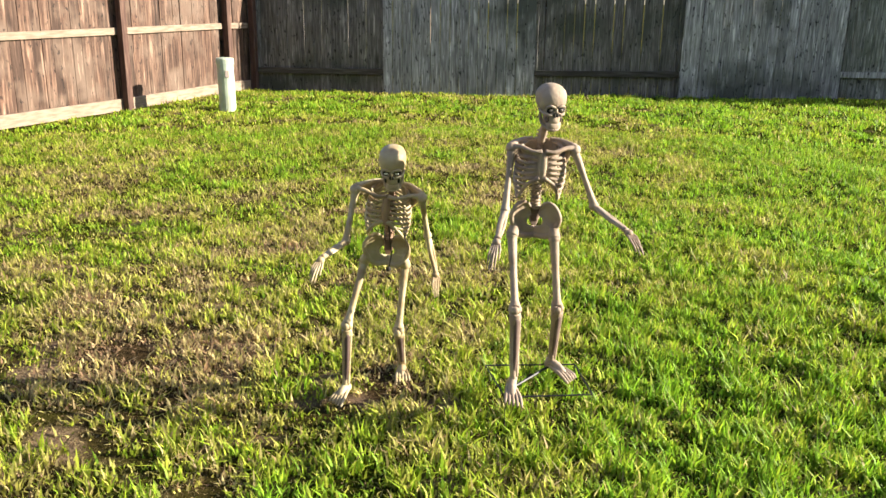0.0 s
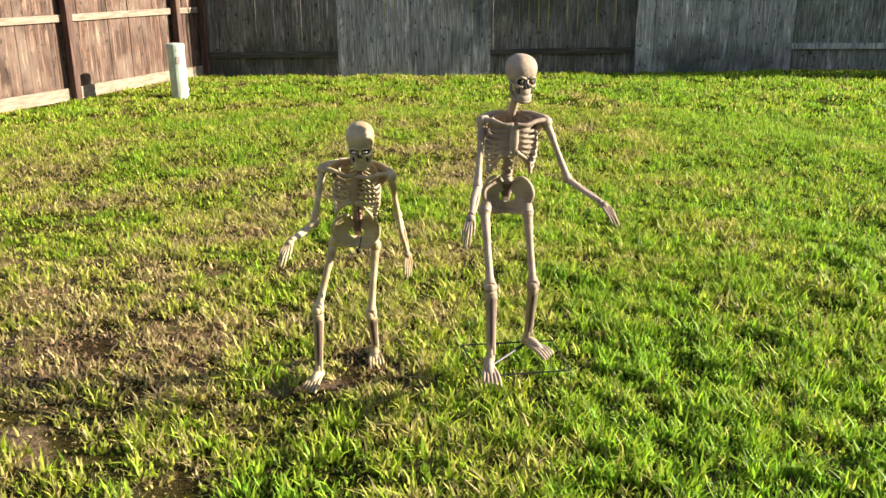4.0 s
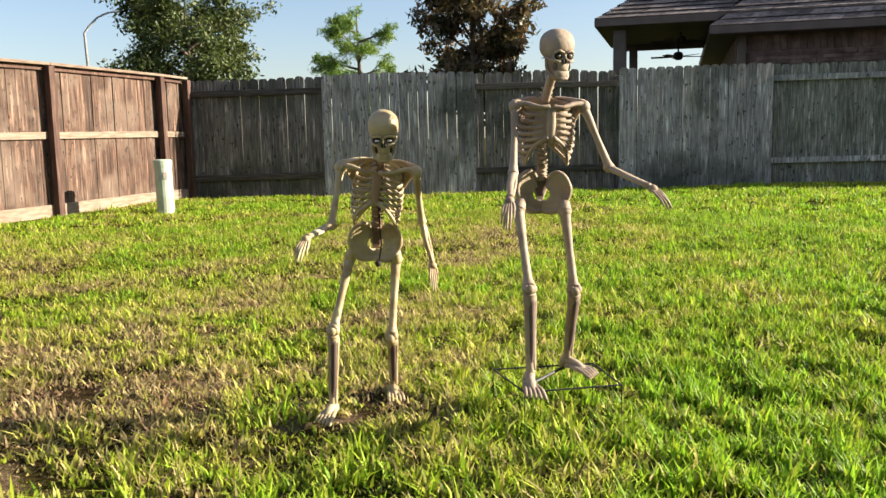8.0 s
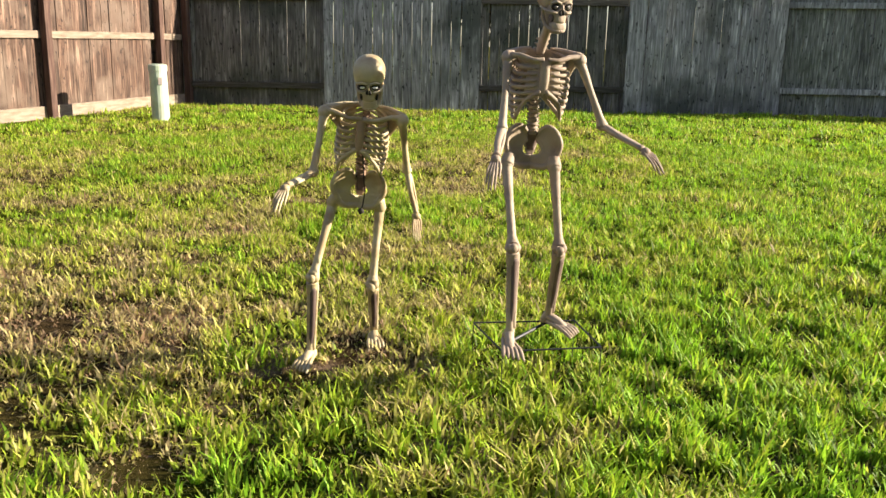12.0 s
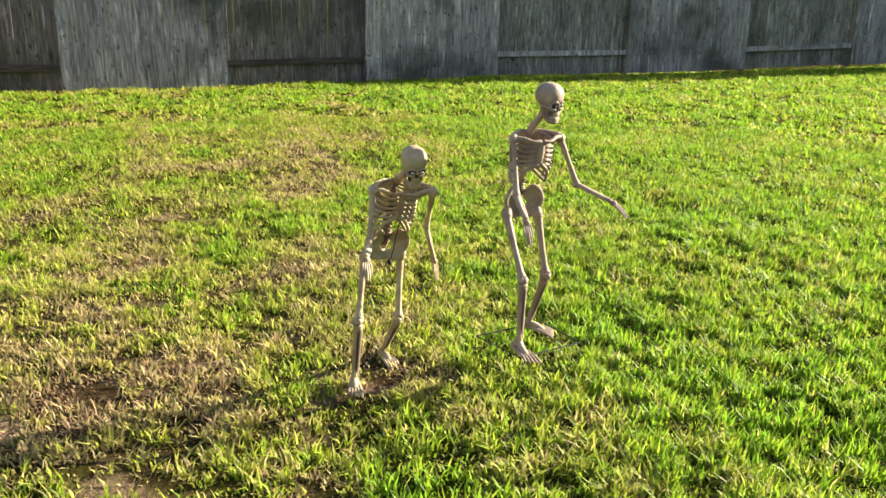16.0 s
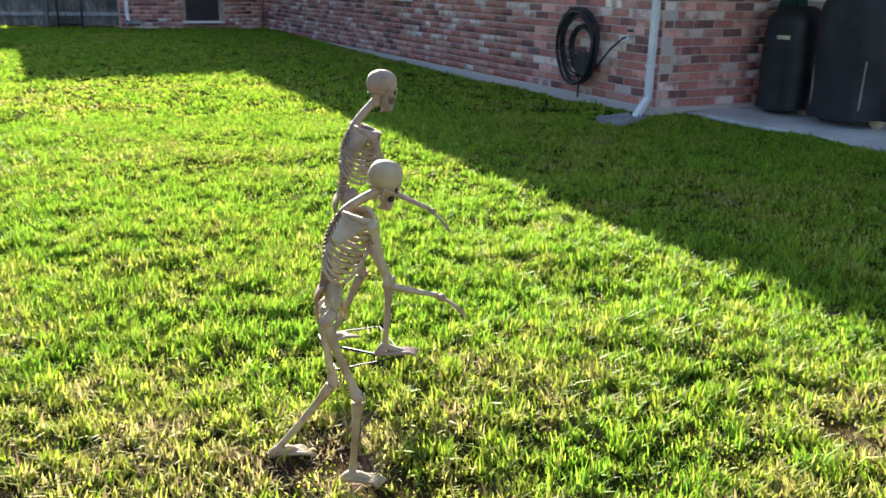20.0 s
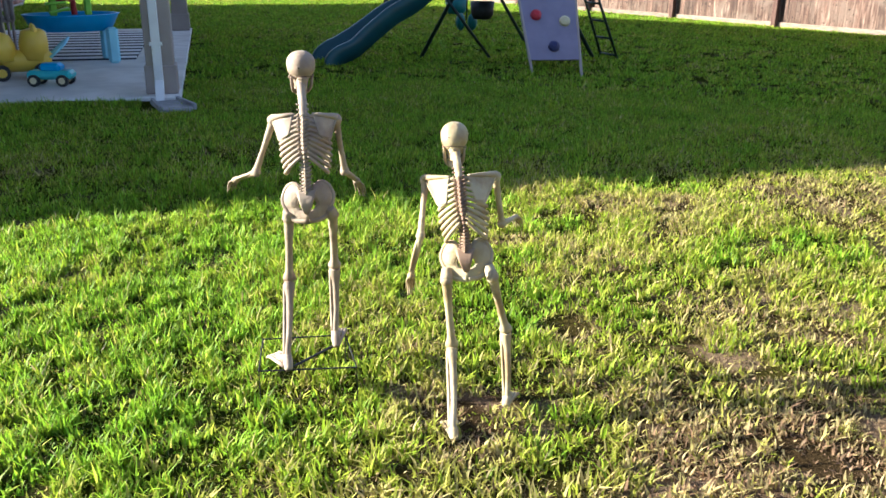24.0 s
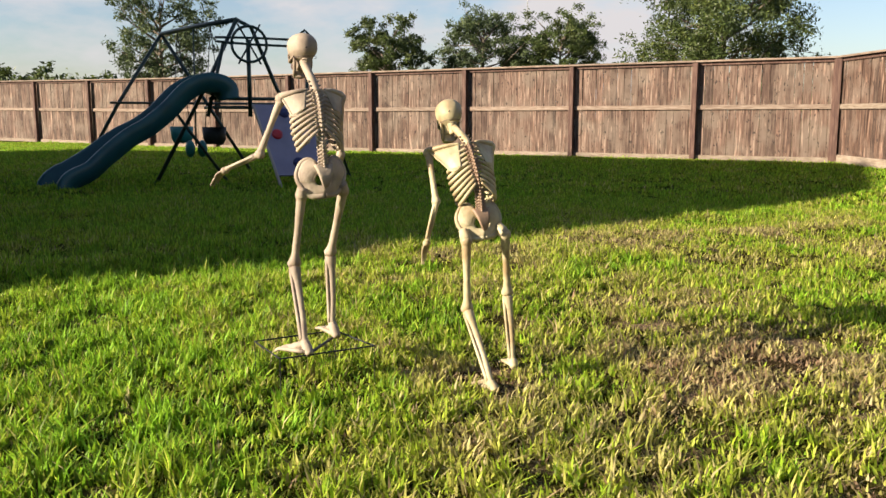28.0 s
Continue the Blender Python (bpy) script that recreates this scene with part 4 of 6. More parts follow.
def figure(name, label, J, mats, rib_w, rib_d, skull, thick, open_ribs, shin_mat):
    """One mesh: skull, spine, ribs, pelvis, arms and legs along the joints J (x, y, z)."""
    bm = bmesh.new()
    J = {k: Vector(v) for k, v in J.items()}
    right = (J["shR"] - J["shL"]).normalized()
    neck, rib, pel = J["neck"], J["rib"], J["pel"]
    up = (neck - pel).normalized()
    right = (right - up * right.dot(up)).normalized()
    front = up.cross(right).normalized()
    if front.y > 0:
        front = -front
    T = thick
    spine_mat = 2 if open_ribs else 0
    # spine of separate vertebrae with side and back processes
    line = spline([pel + up * 0.028 - front * 0.022, rib - front * rib_d * 0.55, rib.lerp(neck, 0.5) - front * rib_d * 0.88, neck - front * rib_d * 0.55, J["skull"].lerp(J["chin"], 0.50) - front * 0.030], 7)
    # darker core puts shade into the gaps between the vertebrae
    tube(bm, line, 0.0085 * T, 8, 2 if open_ribs else 4)
    limb(bm, line[20:], [0.0135 * T] * len(line[20:]), 10, 0, 2)
    for i, (a, b) in enumerate(zip(line, line[1:])):
        fat = 1.25 if i < 8 else 1.0
        limb(bm, [a, a.lerp(b, 0.42), a.lerp(b, 0.84)], [0.0098 * T * fat, 0.0128 * T * fat, 0.0098 * T * fat], 9, spine_mat, 2)
        if i < 23:
            mid = a.lerp(b, 0.42)
            for s in (-1, 1):
                limb(bm, [mid, mid + right * s * 0.013 * T - front * 0.006 + up * 0.003, mid + right * s * 0.019 * T - front * 0.007 + up * 0.006], [0.0050 * T, 0.0036 * T, 0.0022 * T], 6, spine_mat, 2)
            limb(bm, [mid, mid - front * 0.010 * T - up * 0.003, mid - front * 0.014 * T - up * 0.009], [0.0065 * T, 0.0050 * T, 0.0034 * T], 6, spine_mat, 2)
    # cage of ribs: they fall outwards from the spine, and turn up again towards the breastbone
    top_c, low_c = neck + front * rib_d * 0.10 - up * 0.006, rib + front * rib_d * 0.10 - up * (0.012 if open_ribs else -0.006)
    tall = (top_c - low_c).length
    count = 10
    wide = lambda f: rib_w * (0.80 + 0.20 * math.sin(min(1.0, 0.08 + f * 1.9) * math.pi / 2) - 0.14 * max(0.0, f - 0.66) / 0.34)
    deep = lambda f: rib_d * (0.72 + 0.28 * math.sin(min(1.0, 0.15 + f * 1.3) * math.pi / 2))

    def cage(f, s, sgn, grow=1.0):
        """A place on the cage: f down the spine, s from the spine round to the breastbone."""
        a = math.pi * s
        fall = tall * (0.09 + 0.25 * f) * math.sin(min(1.0, s / 0.52) * math.pi / 2) - tall * (0.02 + 0.18 * f) * max(0.0, (s - 0.60) / 0.40) ** 1.5
        c = top_c.lerp(low_c, 0.76 * f)
        return c + right * (sgn * grow * (wide(f) * math.sin(a) ** 0.85 if 0 < s < 1 else 0.0)) - front * (math.cos(a) * deep(f) * grow) - up * fall

    s_top = cage(0.0, 1.0, 1) + up * 0.004 + front * 0.004
    s_low = cage(0.56, 1.0, 1) + front * 0.003
    limb(bm, [s_top, s_top.lerp(s_low, 0.2) + front * 0.004, s_top.lerp(s_low, 0.6) + front * 0.003, s_low, s_low - up * 0.020], [0.019 * T, 0.012 * T, 0.0135 * T, 0.011 * T, 0.004 * T], 10, 2 if open_ribs else 0, 4, 0.42, front)
    for sgn in (1, -1):
        ends = []
        for k in range(count):
            f = k / (count - 1)
            free = max(0.0, f - 0.58) / 0.42
            reach = (0.985 if open_ribs else 0.94) - ((0.42 if open_ribs else 0.30) * free ** 0.8 if free else 0.0)
            pts = [cage(f, 0.03 + (reach - 0.03) * j / 20, sgn) for j in range(21)]
            if free:
                ends.append(pts[-1])
            thick_at = [(0.0041 if open_ribs else (0.0044 if j < 13 else 0.0048)) * T * (0.85 + 0.25 * math.sin(math.pi * j / 20)) * (1.0 if j < 20 else 0.7) for j in range(21)]
            tube(bm, pts, thick_at, 8, 0, 1.45 if open_ribs else 1.25, up)
        # the arch below the breastbone
        limb(bm, [s_low + right * sgn * 0.006] + ends, [0.008 * T] + [0.006 * T] * (len(ends) - 1) + [0.004 * T], 8, 0, 3)
        if not open_ribs:
            # moulded sheets that close the chest, the back and a bar down each side
            for f0, f1, s0, s1 in ((0.0, 0.56, 0.80, 1.0), (0.0, 0.98, 0.0, 0.17), (0.0, 0.22, 0.0, 0.26), (0.0, 0.10, 0.3, 1.0), (0.05, 0.93, 0.46, 0.52)):
                rows = [[cage(f0 + (f1 - f0) * i / 14, s0 + (s1 - s0) * j / 8, sgn, 0.955) for j in range(9)] for i in range(15)]
                plate(bm, rows, front if s0 > 0.6 else (right * sgn if s0 > 0.4 else -front), 0.004)
        # shoulder blade
        sh = J["shR" if sgn > 0 else "shL"]
        inner_top, tip = neck - front * rib_d * 0.62 + right * sgn * 0.028 - up * 0.004, cage(0.40, 0.33 if open_ribs else 0.36, sgn, 1.07)
        outer = sh - front * 0.012 + up * 0.002
        rows = []
        for i in range(9):
            v = i / 8
            a, b = inner_top.lerp(cage(0.46 if open_ribs else 0.40, 0.17, sgn, 1.05), v), outer.lerp(tip, v ** 0.8)
            rows.append([a.lerp(b, j / 8) - front * (0.010 * math.sin(math.pi * j / 8) * (1 - 0.5 * v)) for j in range(9)])
        plate(bm, rows, -front, 0.007 * T)
        limb(bm, [rows[0][0], rows[0][4] - front * 0.004 + up * 0.003, sh - front * 0.008 + up * 0.007], [0.005 * T, 0.007 * T, 0.0125 * T], 9)
        limb(bm, [outer, rows[4][8], rows[8][8], rows[8][2]], [0.0055 * T, 0.0046 * T, 0.0042 * T, 0.0035 * T], 7)
        # collar bone, broad and flattened, and the shoulder cap
        limb(bm, [s_top + right * sgn * 0.006 + up * 0.003, s_top.lerp(sh, 0.34) + front * 0.014 + up * 0.004, s_top.lerp(sh, 0.7) + front * 0.004 + up * 0.010, sh + up * 0.005], [0.0085 * T, 0.0072 * T, 0.0085 * T, 0.0135 * T], 10, 0, 5, 0.85)
    for key in ("R", "L"):
        sh, el, wr, tip = (J[n + key] for n in ("sh", "el", "wr", "tip"))
        # arm: ball joint, upper arm bulging at both ends, elbow hook, two forearm bones
        ball(bm, sh, (0.0190 * T, 0.0185 * T, 0.0190 * T), seg=12, rings=9)
        limb(bm, [sh - up * 0.006, sh.lerp(el, 0.16), sh.lerp(el, 0.5), sh.lerp(el, 0.85), el], [0.0165 * T, 0.0120 * T, 0.0092 * T, 0.0110 * T, 0.0160 * T], 10)
        fo = (wr - el).normalized()
        ball(bm, el - fo * 0.004, (0.0155 * T,) * 3, seg=10, rings=7)
        out = fo.cross(up).normalized()
        limb(bm, [el, el.lerp(wr, 0.15), el.lerp(wr, 0.5) + out * 0.003, el.lerp(wr, 0.85), wr], [0.0145 * T, 0.0125 * T, 0.0105 * T, 0.0095 * T, 0.0115 * T], 10, 0, 4, 0.8)
        limb(bm, [el.lerp(wr, 0.1) - out * 0.008, el.lerp(wr, 0.5) - out * 0.010, el.lerp(wr, 0.95) - out * 0.006], [0.0062 * T, 0.0052 * T, 0.0060 * T], 7)
        reach = tip - wr
        ball(bm, wr + reach * 0.12, (0.014 * T, 0.013 * T, 0.012 * T), seg=9, rings=6)
        for fi in range(5):
            off = (fi - 2) * 0.0072 * T
            long = (0.62, 0.92, 1.0, 0.94, 0.80)[fi]
            a1, a2 = wr + reach * 0.14 + out * off * 0.55, wr + reach * 0.50 * long + out * off
            a3 = wr + reach * long * 0.92 + out * off * 1.1 - Vector((0, 0, 0.014 + 0.005 * (fi % 2)))
            limb(bm, [a1, a2, a2.lerp(a3, 0.5) + up * 0.004, a3], [0.0042 * T, 0.0036 * T, 0.0031 * T, 0.0019 * T], 7, 0, 3)
    # pelvis: two tall dished wings, a bar below the opening, and the wedge of the sacrum behind
    hr = (J["hipR"] - J["hipL"]).normalized()
    wing_out = [(0.016, 0.026), (0.026, 0.050), (0.046, 0.062), (0.068, 0.052), (0.084, 0.022), (0.083, -0.004), (0.072, -0.026), (0.062, -0.046), (0.040, -0.062), (0.0, -0.066)]
    wing_in = [(0.013, 0.010), (0.019, 0.010), (0.026, 0.006), (0.031, 0.000), (0.034, -0.008), (0.034, -0.016), (0.031, -0.024), (0.026, -0.031), (0.014, -0.037), (0.0, -0.039)]
    grow = [Vector((u, w, 0)) for u, w in wing_out], [Vector((u, w, 0)) for u, w in wing_in]
    edge, hole = spline(grow[0], 4), spline(grow[1], 4)
    for sgn, key in ((1, "R"), (-1, "L")):
        put = lambda u, w, d: pel + hr * (sgn * u * T * 0.93) + up * (w * T * 0.95) + front * (d - 0.018 + 0.42 * u * T + 0.24 * max(0.0, -w) * T)
        rows = []
        for o, i in zip(edge, hole):
            dish = 0.007 if o.y > -0.01 else 0.003
            rows.append([put(i.x + (o.x - i.x) * s / 7, i.y + (o.y - i.y) * s / 7, -dish * math.sin(math.pi * s / 7)) for s in range(8)])
        plate(bm, rows, front, 0.011 * T)
        tube(bm, [put(o.x, o.y, 0.0) for o in edge[2:]], [(0.0055 + 0.0045 * min(1.0, j / 26)) * T for j in range(len(edge) - 2)], 9)
        tube(bm, [put(o.x, o.y, 0.0) for o in hole[2:]], 0.0058 * T, 8, 0)
        limb(bm, [J["hip" + key], put(0.070, -0.028, -0.004)], [0.021 * T, 0.017 * T], 10)
    rows = []
    for i in range(9):
        v = i / 8
        w = (0.026 * (1 - v) ** 0.7 + 0.005) * T
        rows.append([pel + up * ((0.034 - 0.076 * v) * T) - front * (0.024 + 0.012 * math.sin(math.pi * v) * T) + hr * (w * (j / 3 - 1)) for j in range(7)])
    plate(bm, rows, front, 0.010 * T, 2 if open_ribs else 0)
    plate(bm, [[p + front * 0.008 for p in row[1:6]] for row in rows[:7]], front, 0.004 * T, 4)
    if open_ribs:
        # black cord with a small ball, hanging inside the cage
        limb(bm, [s_low + right * -0.012 - front * 0.004, rib.lerp(pel, 0.4) - right * 0.020 + front * 0.040, pel - right * 0.022 + front * 0.030, pel - right * 0.018 - up * 0.055 + front * 0.036], [0.0022] * 4, 6, 1)
        ball(bm, pel - right * 0.016 - up * 0.063 + front * 0.038, (0.010, 0.010, 0.011), seg=8, rings=6, mat=1)
    for key in ("R", "L"):
        hip, kn, an, toe = (J[n + key] for n in ("hip", "kn", "an", "toe"))
        d = (an - kn).normalized()
        ball(bm, hip, (0.0205 * T, 0.0200 * T, 0.0205 * T), seg=12, rings=9)
        limb(bm, [hip, hip.lerp(kn, 0.12), hip.lerp(kn, 0.5), hip.lerp(kn, 0.82), hip.lerp(kn, 0.95), kn - d * 0.006], [0.0180 * T, 0.0155 * T, 0.0120 * T, 0.0128 * T, 0.0195 * T, 0.0180 * T], 12)
        so = d.cross(front).normalized()
        fw = so.cross(d).normalized()
        fw = fw if fw.dot(front) > 0 else -fw
        for s in (-1, 1):
            ball(bm, kn + so * s * 0.0095 * T - d * 0.004, (0.0130 * T, 0.0150 * T, 0.0150 * T), seg=10, rings=7)
        ball(bm, kn + fw * 0.0155 * T - d * 0.006, (0.0125 * T, 0.0085 * T, 0.0140 * T), seg=10, rings=7)
        # shin bone, calf bone, and a solid brown bar for the shaded hollow between them
        limb(bm, [kn + d * 0.012, kn.lerp(an, 0.10), kn.lerp(an, 0.30) + so * 0.003, kn.lerp(an, 0.65) + so * 0.004, kn.lerp(an, 0.92), an], [0.0200 * T, 0.0185 * T, 0.0125 * T, 0.0105 * T, 0.0115 * T, 0.0140 * T], 11)
        limb(bm, [kn.lerp(an, 0.07) - so * 0.014 * T, kn.lerp(an, 0.5) - so * 0.013 * T, kn.lerp(an, 0.97) - so * 0.009 * T], [0.0075 * T, 0.0056 * T, 0.0080 * T], 8)
        limb(bm, [kn.lerp(an, 0.10) - so * 0.003 + fw * 0.006, kn.lerp(an, 0.35) - so * 0.004 + fw * 0.005, kn.lerp(an, 0.7) - so * 0.004 + fw * 0.004, kn.lerp(an, 0.94) + fw * 0.002], [0.0125 * T, 0.0105 * T, 0.0092 * T, 0.0080 * T], 9, shin_mat)
        # foot: heel, instep and five toes
        heel = J.get("heel" + key, an + (an - toe).normalized() * 0.03 - Vector((0, 0, 0.03)))
        limb(bm, [an, an.lerp(heel, 0.5), heel], [0.0150 * T, 0.0170 * T, 0.0130 * T], 9)
        fd = (toe - heel)
        fs = fd.normalized().cross(Vector((0, 0, 1)))
        limb(bm, [an - Vector((0, 0, 0.006)), heel.lerp(toe, 0.45) + Vector((0, 0, 0.020)), heel.lerp(toe, 0.7) + Vector((0, 0, 0.008))], [0.0140 * T, 0.0145 * T, 0.0110 * T], 9, 0, 3, 0.9)
        for ti in range(5):
            sp = (ti - 2) * 0.0100 * T
            limb(bm, [heel + fd * 0.10 + fs * sp * 0.4 + Vector((0, 0, 0.010)), heel + fd * 0.62 + fs * sp + Vector((0, 0, 0.012)), heel + fd * 0.82 + fs * sp * 1.2 + Vector((0, 0, 0.010)), heel + fd * (0.92 + 0.04 * ti * (1 if key == "L" else -1) + (0 if key == "L" else 0.16)) + fs * sp * 1.3], [0.0080 * T, 0.0068 * T, 0.0062 * T, 0.0040 * T], 7, 0, 2)
    skull_part(bm, J["skull"], J["look"], *skull, open_ribs)
    me = bpy.data.meshes.new(name)
    bmesh.ops.recalc_face_normals(bm, faces=bm.faces)
    bm.to_mesh(me)
    bm.free()
    for m in mats:
        me.materials.append(m)
    me.shade_smooth()
    return tagged(new(name, me), label, "skeleton figure")


figure("skeleton_figure", "smaller tan plastic skeleton figure leaning forward on the lawn", dict(
    skull=(-0.172, 2.885, 0.942), chin=(-0.186, 2.87, 0.850), look=(-0.06, -1, -0.34), neck=(-0.185, 2.985, 0.836), shR=(-0.306, 2.955, 0.826), shL=(-0.075, 2.925, 0.806),
    elR=(-0.338, 2.915, 0.650), wrR=(-0.402, 2.78, 0.632), tipR=(-0.430, 2.69, 0.580), elL=(-0.056, 3.03, 0.642), wrL=(-0.026, 3.02, 0.510), tipL=(-0.020, 2.99, 0.430),
    rib=(-0.203, 3.045, 0.667), pel=(-0.205, 3.075, 0.580), hipR=(-0.290, 3.10, 0.525), hipL=(-0.140, 3.095, 0.512), knR=(-0.352, 3.012, 0.295), knL=(-0.163, 3.06, 0.262),
    anR=(-0.364, 3.035, 0.045), anL=(-0.160, 3.245, 0.045), toeR=(-0.392, 2.945, 0.012), toeL=(-0.150, 3.135, 0.012)),
    [M["bone"], M["socket"], M["marrow"], M["eye_white"], M["hollow"]], 0.079, 0.060, (0.0450, 0.0525), 1.03, True, 4)
figure("skeleton_figure", "taller greyish skeleton figure with one arm out on a wire stand", dict(
    skull=(0.337, 2.79, 1.163), chin=(0.339, 2.765, 1.060), look=(0.32, -1, -0.13), neck=(0.324, 2.862, 1.017), shR=(0.222, 2.85, 0.997), shL=(0.430, 2.85, 0.992),
    elR=(0.202, 2.78, 0.800), wrR=(0.172, 2.655, 0.740), tipR=(0.148, 2.575, 0.664), elL=(0.502, 2.825, 0.808), wrL=(0.590, 2.712, 0.756), tipL=(0.638, 2.64, 0.706),
    rib=(0.319, 2.905, 0.838), pel=(0.318, 2.935, 0.738), hipR=(0.239, 2.91, 0.682), hipL=(0.386, 2.915, 0.672), knR=(0.248, 2.785, 0.451), knL=(0.402, 2.86, 0.432),
    anR=(0.252, 2.80, 0.195), anL=(0.406, 2.98, 0.188), toeR=(0.246, 2.675, 0.150), toeL=(0.472, 2.885, 0.148), heelR=(0.246, 2.835, 0.152), heelL=(0.399, 3.015, 0.152)),
    [M["bone_grey"], M["socket"], M["marrow"], M["eye_dull"], M["hollow"]], 0.083, 0.060, (0.0460, 0.0510), 1.05, False, 4)

stand = thing("wire_stand", "thin black wire stand in the grass under the taller figure", "stand")
STAND = [(0.222, 2.735, 0.152), (0.526, 2.765, 0.152), (0.502, 3.02, 0.152), (0.165, 3.0, 0.152)]
for a, b in zip(STAND, STAND[1:] + STAND[:1]):
    bm = bmesh.new()
    tube(bm, [a, b], 0.0028, 6)
    part("wire", bm, M["black_metal"], stand)
bm = bmesh.new()
tube(bm, [(0.24, 2.80, 0.15), (0.40, 3.0, 0.15)], 0.005, 6)
part("cross_bar", bm, M["black_metal"], stand)
for x, y, z in STAND:
    bm = bmesh.new()
    tube(bm, [(x, y, 0.152), (x, y, -0.03)], 0.0016, 6)
    part("stake", bm, M["black_metal"], stand)


# ---- own house: walls of single bricks, openings, roof, patio ----
house = thing("house", "one-storey brick house with white trim and a covered patio", "house")
house.matrix_world = HOUSE
SLAB_TOP, FOOT, EAVE, COURSE, LONG = 0.34, 0.175, 3.0, 0.0975, 0.300


def wall_boxes(name, length, thick, holes, z0, z1, place):
    """A wall as the boxes left round its openings; holes are (from, to, low, high) along it."""
    wall = new(name)
    wall.parent, wall.matrix_basis = house, place
    cuts = sorted({0, length, *(h[0] for h in holes), *(h[1] for h in holes)})
    for s, e in zip(cuts, cuts[1:]):
        hole = next((h for h in holes if h[0] <= s + 1e-6 and h[1] >= e - 1e-6), None)
        for lo, hi in ([(z0, hole[2]), (hole[3], z1)] if hole else [(z0, z1)]):
            if hi - lo > 0.01:
                bm = bmesh.new()
                box(bm, (e - s, thick, hi - lo), ((s + e) / 2, 0, (lo + hi) / 2))
                part("wall_core", bm, M["mortar"], wall)
    return wall


def lay_bricks(wall, length, holes, z0, z1, face, seed, near):
    """Bricks in running bond on a wall's outer side; those that start before near are parts, the rest one joined part."""
    r = random.Random(seed)
    shared = []
    for k in range(4):
        for half in (0, 1):
            me = bar_mesh("brick", ((LONG / 2 if half else LONG) - 0.012, 0.03, COURSE - 0.012), M["brick%d" % k], 0.004)
            shared.append(me)
    corner, quads, mats = [], [], []
    cube = np.array([(x, y, z) for x in (-0.5, 0.5) for y in (-0.5, 0.5) for z in (-0.5, 0.5)])
    sides = np.array([(0, 1, 3, 2), (4, 6, 7, 5), (0, 4, 5, 1), (2, 3, 7, 6), (0, 2, 6, 4), (1, 5, 7, 3)])
    for j in range(int((z1 - z0) / COURSE)):
        z, x = z0 + (j + 0.5) * COURSE, -(LONG / 2 if j % 2 else 0)
        while x < length - 0.02:
            s, e = max(x, 0), min(x + LONG, length)
            x += LONG
            pieces = [(s, e)]
            for h in holes:
                if h[2] - 0.04 < z < h[3] + 0.04:
                    pieces = [q for a, b in pieces for q in ((a, min(b, h[0])), (max(a, h[1]), b)) if q[1] - q[0] > 0.03]
            for a, b in pieces:
                tone = r.choices((0, 1, 2, 3), (36, 28, 22, 14))[0]
                full = abs(b - a - LONG) < 0.01
                if b < near and (full or abs(b - a - LONG / 2) < 0.01):
                    child("brick", shared[tone * 2 + (0 if full else 1)], pose((a + b) / 2, face + r.uniform(-0.002, 0.003), z, 0, r.uniform(-0.4, 0.4), 0), wall)
                else:
                    quads.append(sides + 8 * len(corner))
                    corner.append(cube * (b - a - 0.012, 0.03, COURSE - 0.012) + ((a + b) / 2, face + r.uniform(-0.003, 0.003), z))
                    mats.append([tone] * 6)
    rest = sheet("brickwork", np.concatenate(corner), np.concatenate(quads), M["brick0"], wall)
    for k in (1, 2, 3):
        rest.data.materials.append(M["brick%d" % k])
    rest.data.polygons.foreach_set("material_index", np.array(mats, np.int32).ravel())
    rest["kind"] = "stuff"


def window(name, w, h, m, panes=2, glass="glass", blind=False):
    ob = new(name)
    ob.parent, ob.matrix_basis = house, m
    for dx, dz, sx, sz in ((-w / 2 + 0.03, h / 2, 0.06, h), (w / 2 - 0.03, h / 2, 0.06, h), (0, 0.03, w, 0.06), (0, h - 0.03, w, 0.06)):
        bm = bmesh.new()
        box(bm, (sx, 0.07, sz), (dx, 0, dz), 0.005)
        part("frame", bm, M["white_paint"], ob)
    for k in range(panes):
        pw = (w - 0.1) / panes
        bm = bmesh.new()
        box(bm, (pw - 0.02, 0.012, h - 0.10), (-w / 2 + 0.05 + pw * (k + 0.5), 0.012, h / 2))
        part("pane", bm, M[glass], ob)
    for k in range(1, panes):
        bm = bmesh.new()
        box(bm, (0.035, 0.045, h - 0.1), (-w / 2 + 0.05 + (w - 0.1) / panes * k, 0, h / 2), 0.004)
        part("mullion", bm, M["white_paint"], ob)
    bm = bmesh.new()
    box(bm, (w + 0.08, 0.14, 0.07), (0, 0.04, -0.03), 0.008)
    part("sill", bm, M["white_paint"] if not blind else M["trim"], ob)
    if blind:
        for k in range(int(h / 0.06)):
            bm = bmesh.new()
            box(bm, (w - 0.14, 0.03, 0.045), (0, -0.03, 0.05 + 0.06 * k), 0, Matrix.Rotation(radians(30), 4, "X"))
            part("blind_slat", bm, M["white_paint"], ob)


NORTH = [(6.45, 7.55, 1.22, 2.6), (7.85, 8.98, 1.22, 2.6), (13.3, 13.75, 1.5, 2.4)]
north = wall_boxes("wall_north", 15.5, 0.20, NORTH, FOOT, EAVE, pose(0.009, -0.115, 0))
lay_bricks(north, 15.5, NORTH, FOOT, EAVE, 0.093, 61, 2.7)
for s, e, lo, hi in NORTH:
    window("window", e - s, hi - lo, pose((s + e) / 2, -0.06, lo, 0, 0, 0), 1 if e - s < 0.6 else 1)
